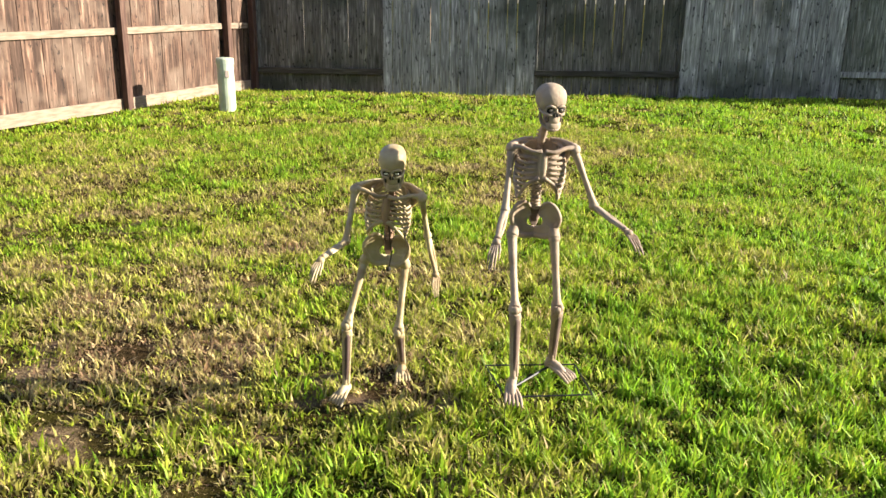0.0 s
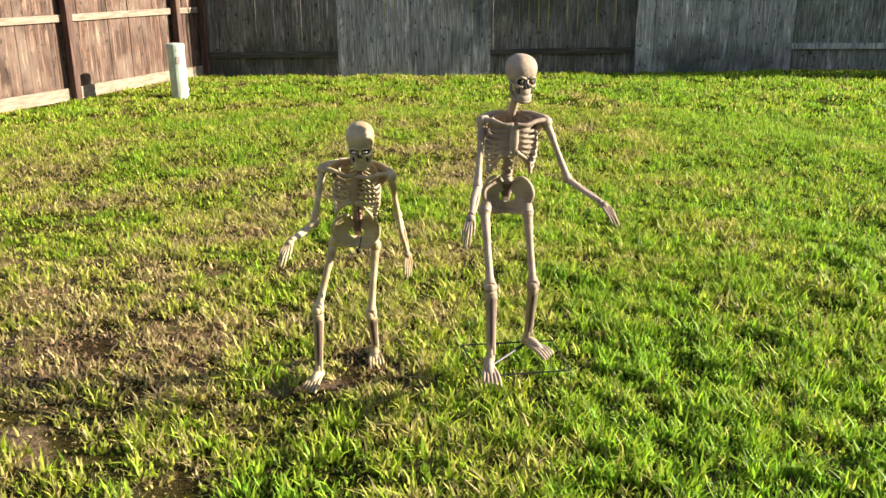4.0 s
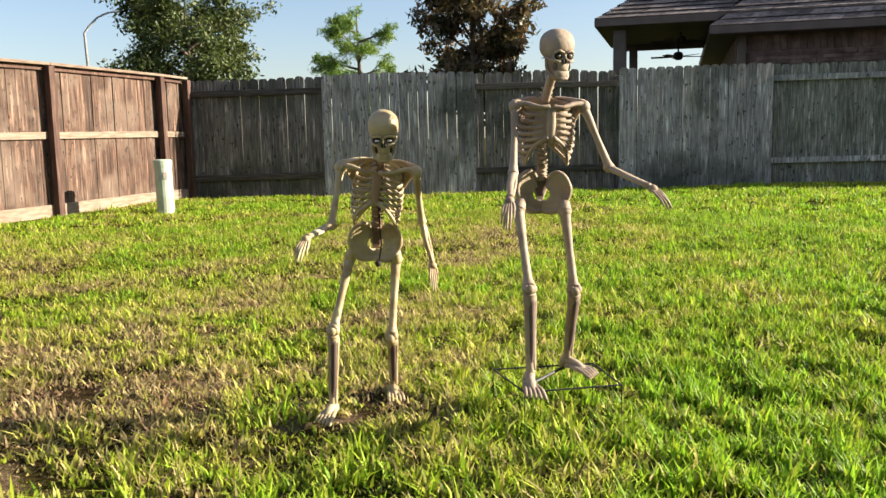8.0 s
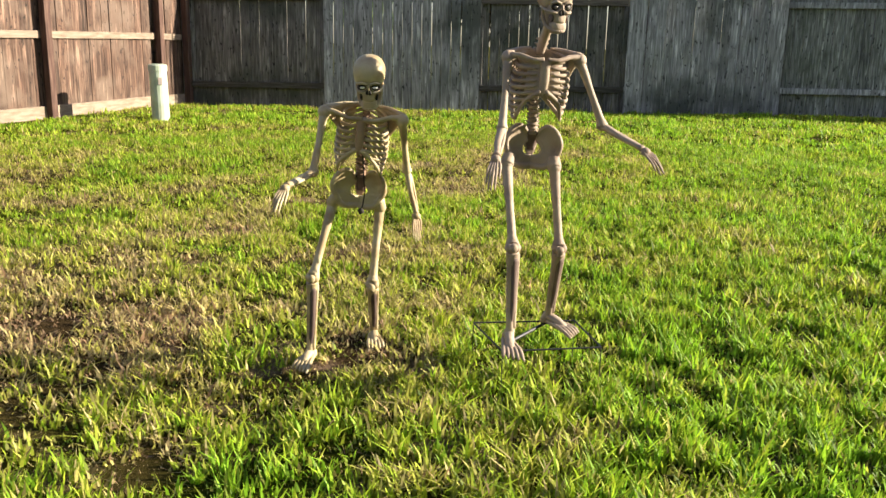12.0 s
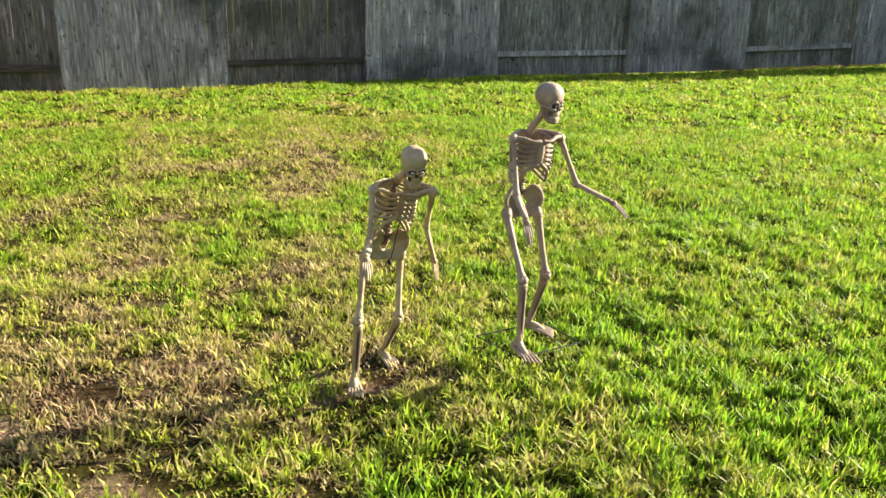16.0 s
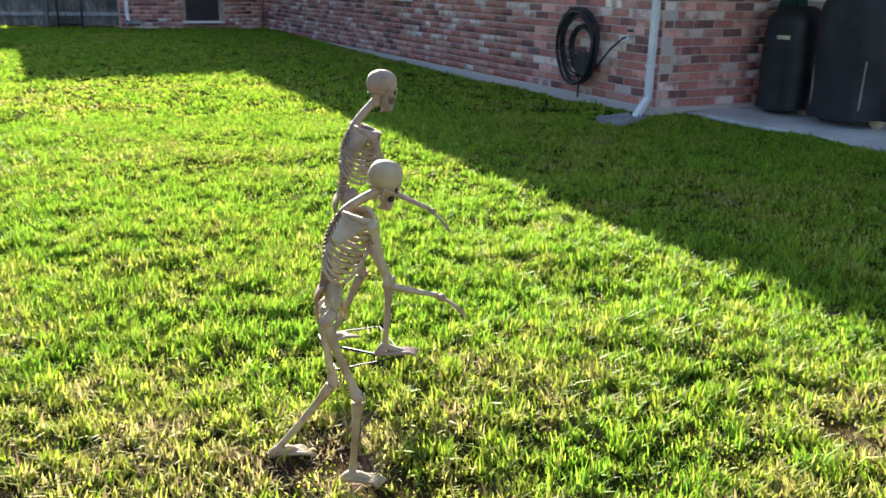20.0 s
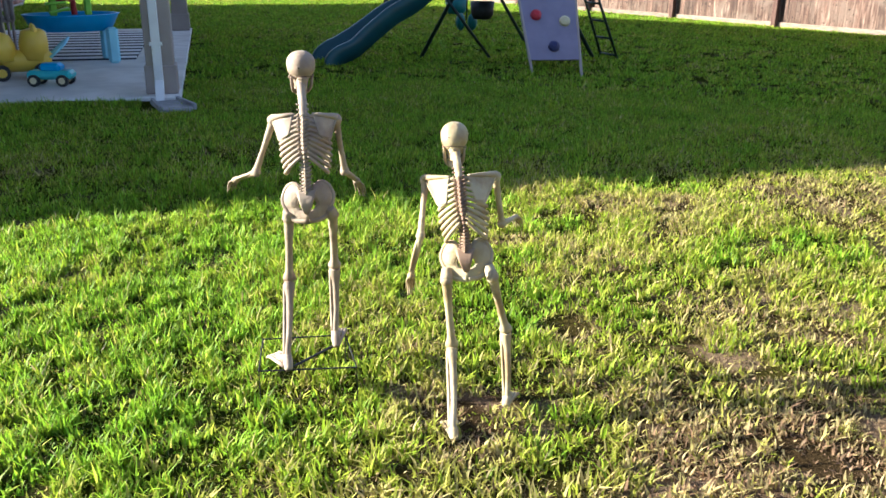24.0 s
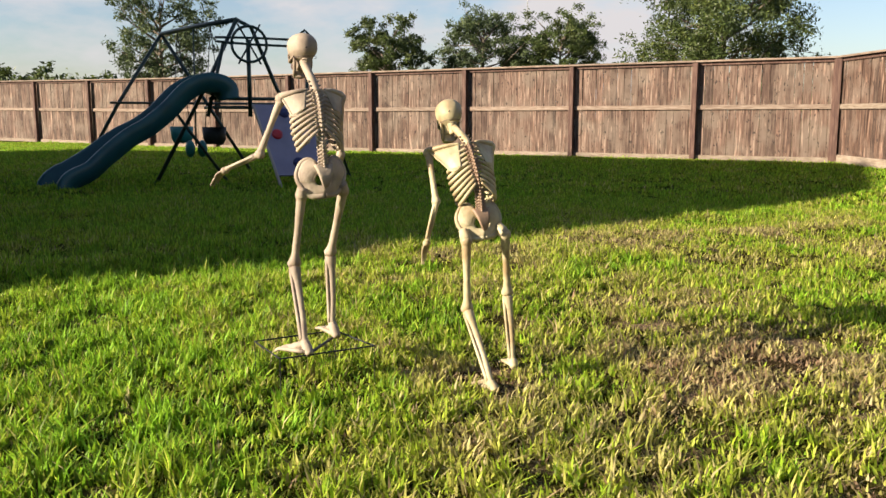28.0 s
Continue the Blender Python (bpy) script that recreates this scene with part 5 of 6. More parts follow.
WEST = [(1.615, 3.015, 1.36, 2.55), (3.915, 6.315, 1.36, 2.55), (7.115, 8.065, SLAB_TOP, 2.4), (11.815, 14.915, 1.0, 2.7)]
west = wall_boxes("wall_west", 15.4, 0.20, WEST, FOOT, EAVE, pose(0.115, -0.022, 0, 0, 0, -90))
lay_bricks(west, 15.4, WEST, FOOT, EAVE, -0.093, 62, 1.5)
for k, (s, e, lo, hi) in enumerate(WEST):
    if k != 2:
        window("window", e - s, hi - lo, pose(0.06, -(s + e) / 2, lo, 0, 0, 90), (2, 3, 0, 3)[k], "screen" if k == 3 else "blind_pane", k < 2)
WING = [(1.1, 2.05, SLAB_TOP + 0.05, 2.45)]
wing = wall_boxes("wall_wing", 3.6, 0.20, WING, FOOT, EAVE, pose(15.615, 0, 0, 0, 0, 90))
lay_bricks(wing, 3.6, WING, FOOT, EAVE, 0.093, 63, 0.0)
wing_n = wall_boxes("wall_wing_north", 14.4, 0.20, [], FOOT, EAVE, pose(15.73, 3.5, 0))
lay_bricks(wing_n, 14.4, [], FOOT, EAVE, 0.093, 64, 0.0)
for nm, m, ln in (("wall_south", pose(0, -15.2, 0), 30.1), ("wall_east", pose(30.1, -15.3, 0, 0, 0, 90), 18.9)):
    wall_boxes(nm, ln, 0.2, [], FOOT, EAVE, m)
for nm, size, at in (("foundation", (15.5, 15.2, 0.6), (7.75, -7.6, FOOT - 0.3)), ("foundation", (14.6, 18.8, 0.6), (22.8, -5.8, FOOT - 0.301))):
    bm = bmesh.new()
    box(bm, size, at, 0.01)
    part(nm, bm, M["mortar"], house, "grey concrete footing")
door = new("back_door")
door.parent, door.matrix_basis = house, pose(15.62, 1.575, SLAB_TOP + 0.05, 0, 0, 90)
bm = bmesh.new()
# opaque dark leaf: the glass door's unlit interior put into its colour
box(bm, (0.86, 0.05, 2.02), (0, -0.02, 1.02), 0.004)
part("leaf", bm, M["door_dark"], door, "dark door leaf standing for glass with an unlit room behind")
for dx, dz, sx, sz in ((-0.455, 1.03, 0.05, 2.06), (0.455, 1.03, 0.05, 2.06), (0, 2.07, 0.96, 0.06)):
    bm = bmesh.new()
    box(bm, (sx, 0.10, sz), (dx, 0.03, dz), 0.004)
    part("frame", bm, M["trim"], door)
bm = bmesh.new()
box(bm, (1.05, 0.3, 0.06), (0, 0.12, -0.02), 0.005)
part("threshold", bm, M["white_paint"], door, "pale threshold")
bm = bmesh.new()
ball(bm, (-0.34, 0.04, 0.98), (0.03, 0.03, 0.03))
part("knob", bm, M["chrome"], door)
patio_door = new("patio_door")
patio_door.parent, patio_door.matrix_basis = house, pose(0.08, -7.59, SLAB_TOP, 0, 0, 90)
bm = bmesh.new()
box(bm, (0.90, 0.05, 2.04), (0, 0, 1.02), 0.004)
part("leaf", bm, M["brown_trim"], patio_door)
bm = bmesh.new()
box(bm, (0.5, 0.02, 1.2), (0, 0.03, 1.25), 0.004)
part("pane", bm, M["glass"], patio_door)


def roof_block(a0, a1, c0, c1, slope, lift=0.0):
    """A hipped roof over a rectangle, its ridge along the longer side, with a soffit board."""
    half = min(a1 - a0, c1 - c0) / 2
    low_z = EAVE + 0.16 + lift
    top = low_z + half * slope
    am, cm = (a0 + a1) / 2, (c0 + c1) / 2
    bm = bmesh.new()
    low = [bm.verts.new((x, y, low_z)) for x, y in ((a0, c0), (a1, c0), (a1, c1), (a0, c1))]
    if a1 - a0 > c1 - c0:
        r0, r1 = bm.verts.new((a0 + half, cm, top)), bm.verts.new((a1 - half, cm, top))
        sides = ((low[0], low[1], r1, r0), (low[1], low[2], r1), (low[2], low[3], r0, r1), (low[3], low[0], r0))
    else:
        r0, r1 = bm.verts.new((am, c0 + half, top)), bm.verts.new((am, c1 - half, top))
        sides = ((low[0], low[1], r0), (low[1], low[2], r1, r0), (low[2], low[3], r1), (low[3], low[0], r0, r1))
    for f in (*sides, low[::-1]):
        bm.faces.new(f)
    part("roof", bm, M["roof"], house, "unseen brown asphalt shingle roof, shaped to cast the lawn's shade")
    # soffit out of view, kept near white to bounce light onto the patio
    bm = bmesh.new()
    box(bm, (a1 - a0 - 0.04, c1 - c0 - 0.04, 0.14), (am, cm, EAVE + 0.075 + lift))
    part("soffit", bm, M["soffit"], house)


# Roofs are out of view; their outlines and slopes are set by the lawn's shade.
roof_block(-0.45, 12.45, -15.8, 1.0, 0.71)
roof_block(11.0, 30.6, -15.78, 0.98, 0.25, -0.004)
roof_block(-4.5, 3.0, -8.3, 0.97, 0.72, 0.06)
roof_block(15.0, 30.58, -6.0, 4.1, 0.25, 0.004)


# ---- covered patio ----
patio = thing("patio", "grey concrete patio slab under the house's porch", "patio", kind="structure")
bm = bmesh.new()
box(bm, (4.06, 7.6, 0.34), (-2.03, -4.28, -0.045), 0.012)
ob = part("slab", bm, M["slab"], patio)
patio.matrix_world = HOUSE
for c in (-0.80, -7.75):
    col = thing("porch_column", "pinkish beige square porch column on the patio edge", "column", group="porch columns")
    col.matrix_world = HOUSE @ pose(-3.88, c, 0.125)
    bm = bmesh.new()
    box(bm, (0.27, 0.27, 2.72), (0, 0, 1.36), 0.01)
    part("shaft", bm, M["trim"], col)
    bm = bmesh.new()
    box(bm, (0.31, 0.31, 0.28), (0, 0, 0.14), 0.01)
    part("plinth", bm, M["trim"], col)
for size, at in (((0.3, 6.6, 0.26), (-3.88, -4.2, 2.90)), ((4.0, 0.3, 0.26), (-1.95, -0.80, 2.90)), ((4.0, 0.3, 0.26), (-1.95, -7.75, 2.90))):
    bm = bmesh.new()
    box(bm, size, at, 0.008)
    part("porch_beam", bm, M["trim"], house)


def downspout(m, top, reach, label):
    ob = thing("downspout", label, "downspout", group="downspouts")
    ob.matrix_world = m
    bm = bmesh.new()
    box(bm, (0.085, 0.065, top - 0.22), (0, 0, 0.22 + (top - 0.22) / 2), 0.008)
    part("pipe", bm, M["white_paint"], ob)
    bm = bmesh.new()
    box(bm, (0.085, 0.065, 0.30), (0, 0.075, 0.145), 0.008, Matrix.Rotation(radians(38), 4, "X"))
    part("elbow", bm, M["white_paint"], ob)
    bm = bmesh.new()
    # solid near-black plug for the shade inside the pipe's mouth
    box(bm, (0.075, 0.02, 0.055), (0, 0.172, 0.05), 0, Matrix.Rotation(radians(38), 4, "X"))
    part("mouth", bm, M["socket"], ob, "dark plug coloured as the shade inside the open end")
    for z in (0.6, top * 0.6, top - 0.3):
        bm = bmesh.new()
        box(bm, (0.12, 0.075, 0.03), (0, -0.004, z), 0.003)
        part("strap", bm, M["white_paint"], ob)
    bm = bmesh.new()
    for sx in (-1, 1):
        box(bm, (0.03, reach, 0.06), (sx * 0.14, 0.17 + reach / 2, 0.055), 0.005, Matrix.Rotation(radians(-5 * sx), 4, "Z"))
    box(bm, (0.28, reach, 0.05), (0, 0.17 + reach / 2, 0.025), 0.004)
    block = tagged(part("splash_block", bm, M["grey_block"]), "grey concrete splash block lying in the grass", "splash block", "splash blocks")
    block.matrix_world = m @ pose(0, 0.07 if reach < 0.52 else 0.0, 0.035 if reach < 0.52 else -0.005, 0, 0, 16)
    return ob


downspout(HOUSE @ pose(0.07, 0.06, 0.045), 2.97, 0.55, "white metal downspout on the brick corner")
downspout(HOUSE @ pose(-3.86, -0.62, 0.02), 2.84, 0.5, "white metal downspout on the porch column")
downspout(HOUSE @ pose(15.42, 3.45, 0.32, 0, 0, 90), 2.6, 0.4, "white metal downspout by the side fence")


def hose_reel():
    ob = thing("garden_hose", "black garden hose coiled on a wall hanger", "garden hose")
    ob.matrix_world = HOUSE @ pose(1.34, 0.04, 0.76)
    r = random.Random(4)
    for k in range(14):
        bm = bmesh.new()
        rad, dep, dx, dz = 0.34 + r.uniform(-0.16, 0.05), 0.03 + 0.011 * k, r.uniform(-0.04, 0.05), r.uniform(-0.03, 0.03)
        tube(bm, [(dx + rad * 1.0 * math.cos(t * 2 * math.pi / 26), dep + 0.01 * math.sin(t), dz + rad * 1.22 * math.sin(t * 2 * math.pi / 26)) for t in range(27)], 0.013, 7)
        part("coil", bm, M["rubber"], ob, smooth=True)
    bm = bmesh.new()
    box(bm, (0.24, 0.14, 0.30), (-0.10, 0.07, -0.20), 0.03)
    part("hanger", bm, M["rubber"], ob, "black plastic hanger")
    bm = bmesh.new()
    tube(bm, [(-0.14, 0.05, -0.12), (-0.34, 0.07, -0.22), (-0.58, 0.06, 0.02), (-0.78, 0.05, 0.16), (-0.88, 0.04, 0.19)], 0.012, 7)
    part("lead", bm, M["rubber"], ob, smooth=True)
    bm = bmesh.new()
    tube(bm, [(0.02, 0.05, -0.36), (0.03, 0.04, -0.52), (0.02, 0.05, -0.62)], 0.012, 7)
    part("tail", bm, M["rubber"], ob, smooth=True)
    tap = thing("wall_tap", "brass garden tap on the brick wall", "tap")
    tap.matrix_world = HOUSE @ pose(0.44, 0.03, 0.95)
    bm = bmesh.new()
    tube(bm, [(0, 0, 0), (0, 0.08, 0), (0, 0.11, -0.05)], [0.02, 0.018, 0.016], 8)
    part("spout", bm, M["chrome"], tap)
    bm = bmesh.new()
    tube(bm, [(-0.045, 0.05, 0.06), (0.045, 0.05, 0.06)], 0.014, 8)
    part("handle", bm, M["black_metal"], tap)


hose_reel()


def covered_grill(a, c, w, d, h, turn, label, bulge=0.06, badge=True, shoulder=0.84, chimney=False):
    """A fabric cover draped over a grill: a soft box, wider below, with hanging folds."""
    ob = thing("covered_grill", label, "grill", group="covered grills on the patio")
    ob.matrix_world = HOUSE @ pose(a, c, 0.125, 0, 0, turn)
    bm = bmesh.new()
    levels, n = 14, 40
    rings = []
    for k in range(levels + 1):
        s = k / levels
        z = h * (0.05 + 0.95 * s)
        grow = 1.0 - 0.07 * s - (0.42 * ((s - shoulder) / (1 - shoulder)) ** 2 if s > shoulder else 0)
        row = []
        for j in range(n):
            t = 2 * math.pi * j / n
            cx, sy = math.cos(t), math.sin(t)
            e = (abs(cx) ** 5 + abs(sy) ** 5) ** -0.2
            fold = 1 + bulge * (1.1 - s) * math.sin(t * 7 + 1.3 * math.sin(3 * t) + 0.8 * s) * 0.6 + 0.022 * math.sin(9 * s + 4 * t) + 0.014 * math.sin(17 * s - 5 * t)
            row.append(bm.verts.new((w / 2 * cx * e * grow * fold, d / 2 * sy * e * grow * fold, z + 0.02 * math.sin(3 * t) * (1 - s))))
        rings.append(row)
    for lo, hi in zip(rings, rings[1:]):
        for j in range(n):
            bm.faces.new((lo[j], lo[(j + 1) % n], hi[(j + 1) % n], hi[j]))
    bm.faces.new(rings[-1])
    part("cover", bm, M["cover"], ob, "black fabric cover", smooth=True)
    for sx in (-1, 1):
        bm = bmesh.new()
        tube(bm, [(sx * w * 0.40, -0.03, 0.07), (sx * w * 0.40, 0.03, 0.07)], 0.07, 14)
        part("wheel", bm, M["cream_plastic"] if sx < 0 else M["rubber"], ob)
        bm = bmesh.new()
        box(bm, (0.04, 0.04, 0.5), (sx * w * 0.36, 0, 0.27))
        part("leg", bm, M["black_metal"], ob)
    if h > 1.55:
        for sx in (-0.36, 0.36):
            bm = bmesh.new()
            tube(bm, [(sx * w, d * 0.46, h * 0.12), (sx * w * 1.04, d * 0.465, h * 0.42)], 0.008, 6)
            part("seam", bm, M["trim"], ob, "pale seam piping")
    if chimney:
        bm = bmesh.new()
        tube(bm, [(0.02, 0, h * 0.9), (0.02, 0, h + 0.18), (0.02, 0, h + 0.22)], [0.10, 0.09, 0.04], 14)
        part("chimney", bm, M["cover"], ob, "cover bulging over a short chimney")
    if badge:
        bm = bmesh.new()
        box(bm, (0.16, 0.006, 0.045), (-0.02, d / 2 * 0.985, h * 0.72), 0.002)
        part("badge", bm, M["chrome"], ob, "small pale badge")


umbrella = thing("folded_umbrella", "folded dark green patio umbrella leaning against the brick wall", "umbrella")
umbrella.matrix_world = HOUSE @ pose(-0.24, -1.66, 0.125, 0, -3, 0)
bm = bmesh.new()
rings = []
for z, r in ((0.35, 0.08), (0.42, 0.17), (0.8, 0.17), (1.2, 0.13), (1.45, 0.09), (1.6, 0.03)):
    rings.append([bm.verts.new((r * (1 + 0.22 * math.cos(8 * t * math.pi / 16)) * math.cos(t * math.pi / 16), r * (1 + 0.22 * math.cos(8 * t * math.pi / 16)) * math.sin(t * math.pi / 16), z)) for t in range(32)])
for lo, hi in zip(rings, rings[1:]):
    for j in range(32):
        bm.faces.new((lo[j], lo[(j + 1) % 32], hi[(j + 1) % 32], hi[j]))
part("canopy", bm, M["green_cloth"], umbrella, "dark green folded cloth", True)
bm = bmesh.new()
tube(bm, [(0, 0, 0.0), (0, 0, 1.68)], 0.02, 8)
part("pole", bm, M["black_metal"], umbrella)
covered_grill(-0.53, -1.50, 0.58, 0.55, 1.20, 10, "black covered grill with a pale wheel against the wall")
covered_grill(-1.42, -1.47, 0.78, 0.70, 1.66, 4, "tall black covered smoker on the patio", 0.04, False, 0.66)
covered_grill(-1.25, -2.75, 0.66, 0.62, 1.28, 78, "narrow black covered smoker with a raised chimney", chimney=True)
covered_grill(-1.36, -3.9, 1.15, 0.8, 0.92, 88, "low black covered patio furniture", 0.09, False, 0.6)


def water_table():
    ob = thing("water_table", "blue and green plastic children's water table", "toy table")
    ob.matrix_world = HOUSE @ pose(-2.74, -3.34, 0.125, 0, 0, 16)
    bm = bmesh.new()
    lo = [(0.46, 0.30, 0.40), (0.55, 0.38, 0.58), (0.57, 0.40, 0.60), (0.53, 0.35, 0.60), (0.44, 0.28, 0.46)]
    rings = [[bm.verts.new((sx * math.cos(t * math.pi / 14), sy * math.sin(t * math.pi / 14), z)) for t in range(28)] for sx, sy, z in lo]
    for a, b in zip(rings, rings[1:]):
        for j in range(28):
            bm.faces.new((a[j], a[(j + 1) % 28], b[(j + 1) % 28], b[j]))
    bm.faces.new(rings[0][::-1])
    bm.faces.new(rings[-1])
    part("basin", bm, M["blue_plastic"], ob, "bright blue basin", smooth=True)
    for x, y in ((-0.41, -0.2), (0.41, -0.2), (-0.41, 0.22), (0.41, 0.22)):
        bm = bmesh.new()
        box(bm, (0.14, 0.10, 0.44), (x, y, 0.22), 0.03)
        part("leg", bm, M["pale_blue_plastic"], ob, "pale blue leg")
    for x in (-0.20, 0.20):
        bm = bmesh.new()
        box(bm, (0.08, 0.07, 0.36), (x, 0, 0.75), 0.015)
        part("tower_post", bm, M["lime_plastic"], ob, "lime green post")
    for k in range(3):
        bm = bmesh.new()
        box(bm, (0.24, 0.10, 0.03), (0.14 + 0.03 * k, 0.06, 0.64 + 0.09 * k), 0.01, Matrix.Rotation(radians(12 - 8 * k), 4, "Y"))
        part("chute", bm, M["lime_plastic"], ob)
    bm = bmesh.new()
    box(bm, (0.72, 0.36, 0.06), (0.06, 0, 0.955), 0.025)
    part("top_tray", bm, M["blue_plastic"], ob, "blue top tray")
    bm = bmesh.new()
    tube(bm, [(-0.05, -0.10, 0.58), (-0.05, -0.10, 0.74), (0.02, -0.10, 0.78), (0.18, -0.10, 0.78)], [0.035, 0.035, 0.035, 0.05], 10)
    part("funnel", bm, M["red_plastic"], ob, "red funnel")


def wheel_part(ob, at, r, w, tyre, hub):
    bm = bmesh.new()
    x, y, z = at
    tube(bm, [(x, y - w / 2, z), (x, y + w / 2, z)], r, 18)
    t = part("wheel", bm, M[tyre], ob)
    bm = bmesh.new()
    tube(bm, [(x, y - w / 2 - 0.006, z), (x, y + w / 2 + 0.006, z)], r * 0.55, 14)
    part("hub", bm, M[hub], t, "pale yellow hub")


def toys():
    car = thing("toy_car", "small teal and blue toy car on the patio", "toy car")
    car.matrix_world = HOUSE @ pose(-2.74, -1.45, 0.125, 0, 0, -12)
    bm = bmesh.new()
    box(bm, (0.46, 0.20, 0.09), (0, 0, 0.115), 0.03)
    part("body", bm, M["teal_plastic"], car, "teal body", smooth=False)
    bm = bmesh.new()
    box(bm, (0.22, 0.17, 0.09), (-0.01, 0, 0.19), 0.03)
    part("cab", bm, M["blue_plastic"], car, "blue cab")
    for x in (-0.14, 0.15):
        for y in (-0.10, 0.10):
            wheel_part(car, (x, y, 0.062), 0.062, 0.04, "rubber", "cream_plastic")
    ride = thing("ride_on_toy", "faded yellow plastic ride-on toy", "ride-on toy")
    ride.matrix_world = HOUSE @ pose(-2.34, -2.03, 0.125, 0, 0, 195)
    bm = bmesh.new()
    tube(bm, [(-0.33, 0, 0.20), (-0.28, 0, 0.21), (0, 0, 0.19), (0.26, 0, 0.21), (0.32, 0, 0.20)], [0.06, 0.13, 0.12, 0.13, 0.06], 16)
    part("body", bm, M["yellow_plastic"], ride, smooth=True)
    bm = bmesh.new()
    tube(bm, [(-0.17, 0, 0.20), (-0.18, 0, 0.36), (-0.19, 0, 0.46), (-0.19, 0, 0.50)], [0.16, 0.155, 0.12, 0.05], 18)
    part("seat_back", bm, M["yellow_plastic"], ride, smooth=True)
    bm = bmesh.new()
    tube(bm, [(0.15, 0, 0.20), (0.16, 0, 0.38), (0.17, 0, 0.50), (0.17, 0, 0.53)], [0.15, 0.15, 0.13, 0.07], 18)
    part("hood", bm, M["yellow_plastic"], ride, smooth=True)
    for y in (-0.08, 0.08):
        bm = bmesh.new()
        tube(bm, [(0.17, y, 0.50), (0.17, y * 1.2, 0.58)], [0.045, 0.015], 8)
        part("horn", bm, M["yellow_plastic"], ride)
    bm = bmesh.new()
    tube(bm, [(0.30, -0.10, 0.22), (0.46, -0.10, 0.36), (0.52, 0, 0.42), (0.46, 0.10, 0.36), (0.30, 0.10, 0.22)], 0.016, 7)
    part("push_bar", bm, M["pale_blue_plastic"], ride, "pale blue push bar", smooth=True)
    for x in (-0.2, 0.2):
        for y in (-0.15, 0.15):
            wheel_part(ride, (x, y, 0.085), 0.085, 0.05, "rubber", "yellow_plastic")


def patio_chair():
    """A beige chair with a rolled curving back and arms."""
    ob = thing("patio_chair", "beige patio chair with a curved back behind the covered grills", "chair")
    ob.matrix_world = HOUSE @ pose(-1.50, -4.88, 0.125, 0, 0, 200)
    bm = bmesh.new()
    box(bm, (0.50, 0.48, 0.06), (0, 0, 0.42), 0.02)
    part("seat", bm, M["trim"], ob)
    for x in (-0.22, 0.22):
        for y in (-0.2, 0.2):
            bm = bmesh.new()
            tube(bm, [(x, y, 0.0), (x, y, 0.40)], 0.02, 8)
            part("leg", bm, M["trim"], ob)
        bm = bmesh.new()
        tube(bm, [(x * 1.1, 0.22, 0.42), (x * 1.15, 0.24, 0.60), (x * 1.15, 0.12, 0.66), (x * 1.12, -0.20, 0.68)], 0.028, 8)
        part("armrest", bm, M["trim"], ob, smooth=True)
    for k in range(7):
        x = -0.225 + 0.075 * k
        top = 1.08 - 0.16 * (x / 0.225) ** 2 * 0.6
        bm = bmesh.new()
        tube(bm, [(x, -0.22, 0.42), (x, -0.25, 0.66), (x, -0.30, top - 0.07), (x, -0.37, top), (x, -0.43, top - 0.05)], 0.03, 7)
        part("back_slat", bm, M["trim"], ob, smooth=True)


patio_chair()
water_table()
toys()
scrap_bm = bmesh.new()
ball(scrap_bm, (0, 0, 0.025), (0.055, 0.04, 0.028))
scrap = tagged(part("stone", scrap_bm, M["cream_plastic"]), "small pale stone lying in the grass beside the patio", "stone")
scrap.matrix_world = HOUSE @ pose(-2.23, -0.90, 0.045, 0, 0, 25)
rug = thing("outdoor_rug", "black and white striped outdoor rug on the patio", "rug")
rug.matrix_world = HOUSE @ pose(-2.17, -5.5, 0.128)
bm = bmesh.new()
box(bm, (2.5, 3.9, 0.008), (0, 0, 0.004))
part("backing", bm, M["rug_black"], rug)
for k in range(10):
    bm = bmesh.new()
    box(bm, (2.5, 0.20, 0.004), (0, -1.76 + 0.39 * k, 0.0105))
    part("stripe", bm, M["rug_white"], rug)
chair = thing("patio_chair", "beige plastic patio chair with a rounded back", "chair")
chair.matrix_world = HOUSE @ pose(-1.25, -5.6, 0.125, 0, 0, -70)
bm = bmesh.new()
box(bm, (0.46, 0.44, 0.035), (0, 0, 0.42), 0.012)
part("seat", bm, M["cream_plastic"], chair)
for x in (-0.19, 0.19):
    for y in (-0.18, 0.18):
        bm = bmesh.new()
        tube(bm, [(x * 1.15, y * 1.15, 0), (x, y, 0.41)], [0.018, 0.024], 8)
        part("leg", bm, M["cream_plastic"], chair)
bm = bmesh.new()
tube(bm, [(-0.22, 0.2, 0.42), (-0.25, 0.25, 0.72), (-0.14, 0.28, 0.9), (0, 0.29, 0.95), (0.14, 0.28, 0.9), (0.25, 0.25, 0.72), (0.22, 0.2, 0.42)], 0.03, 8)
part("back_frame", bm, M["cream_plastic"], chair, smooth=True)
for k in range(5):
    bm = bmesh.new()
    box(bm, (0.045, 0.015, 0.48), (-0.14 + 0.07 * k, 0.255, 0.66), 0.004, Matrix.Rotation(radians(-8), 4, "X"))
    part("back_slat", bm, M["cream_plastic"], chair)
rack = thing("metal_rack", "black metal frame leaning by the side fence", "rack", (20.25, 6.3, flat(20.25, 6.3) - 0.03), 90)
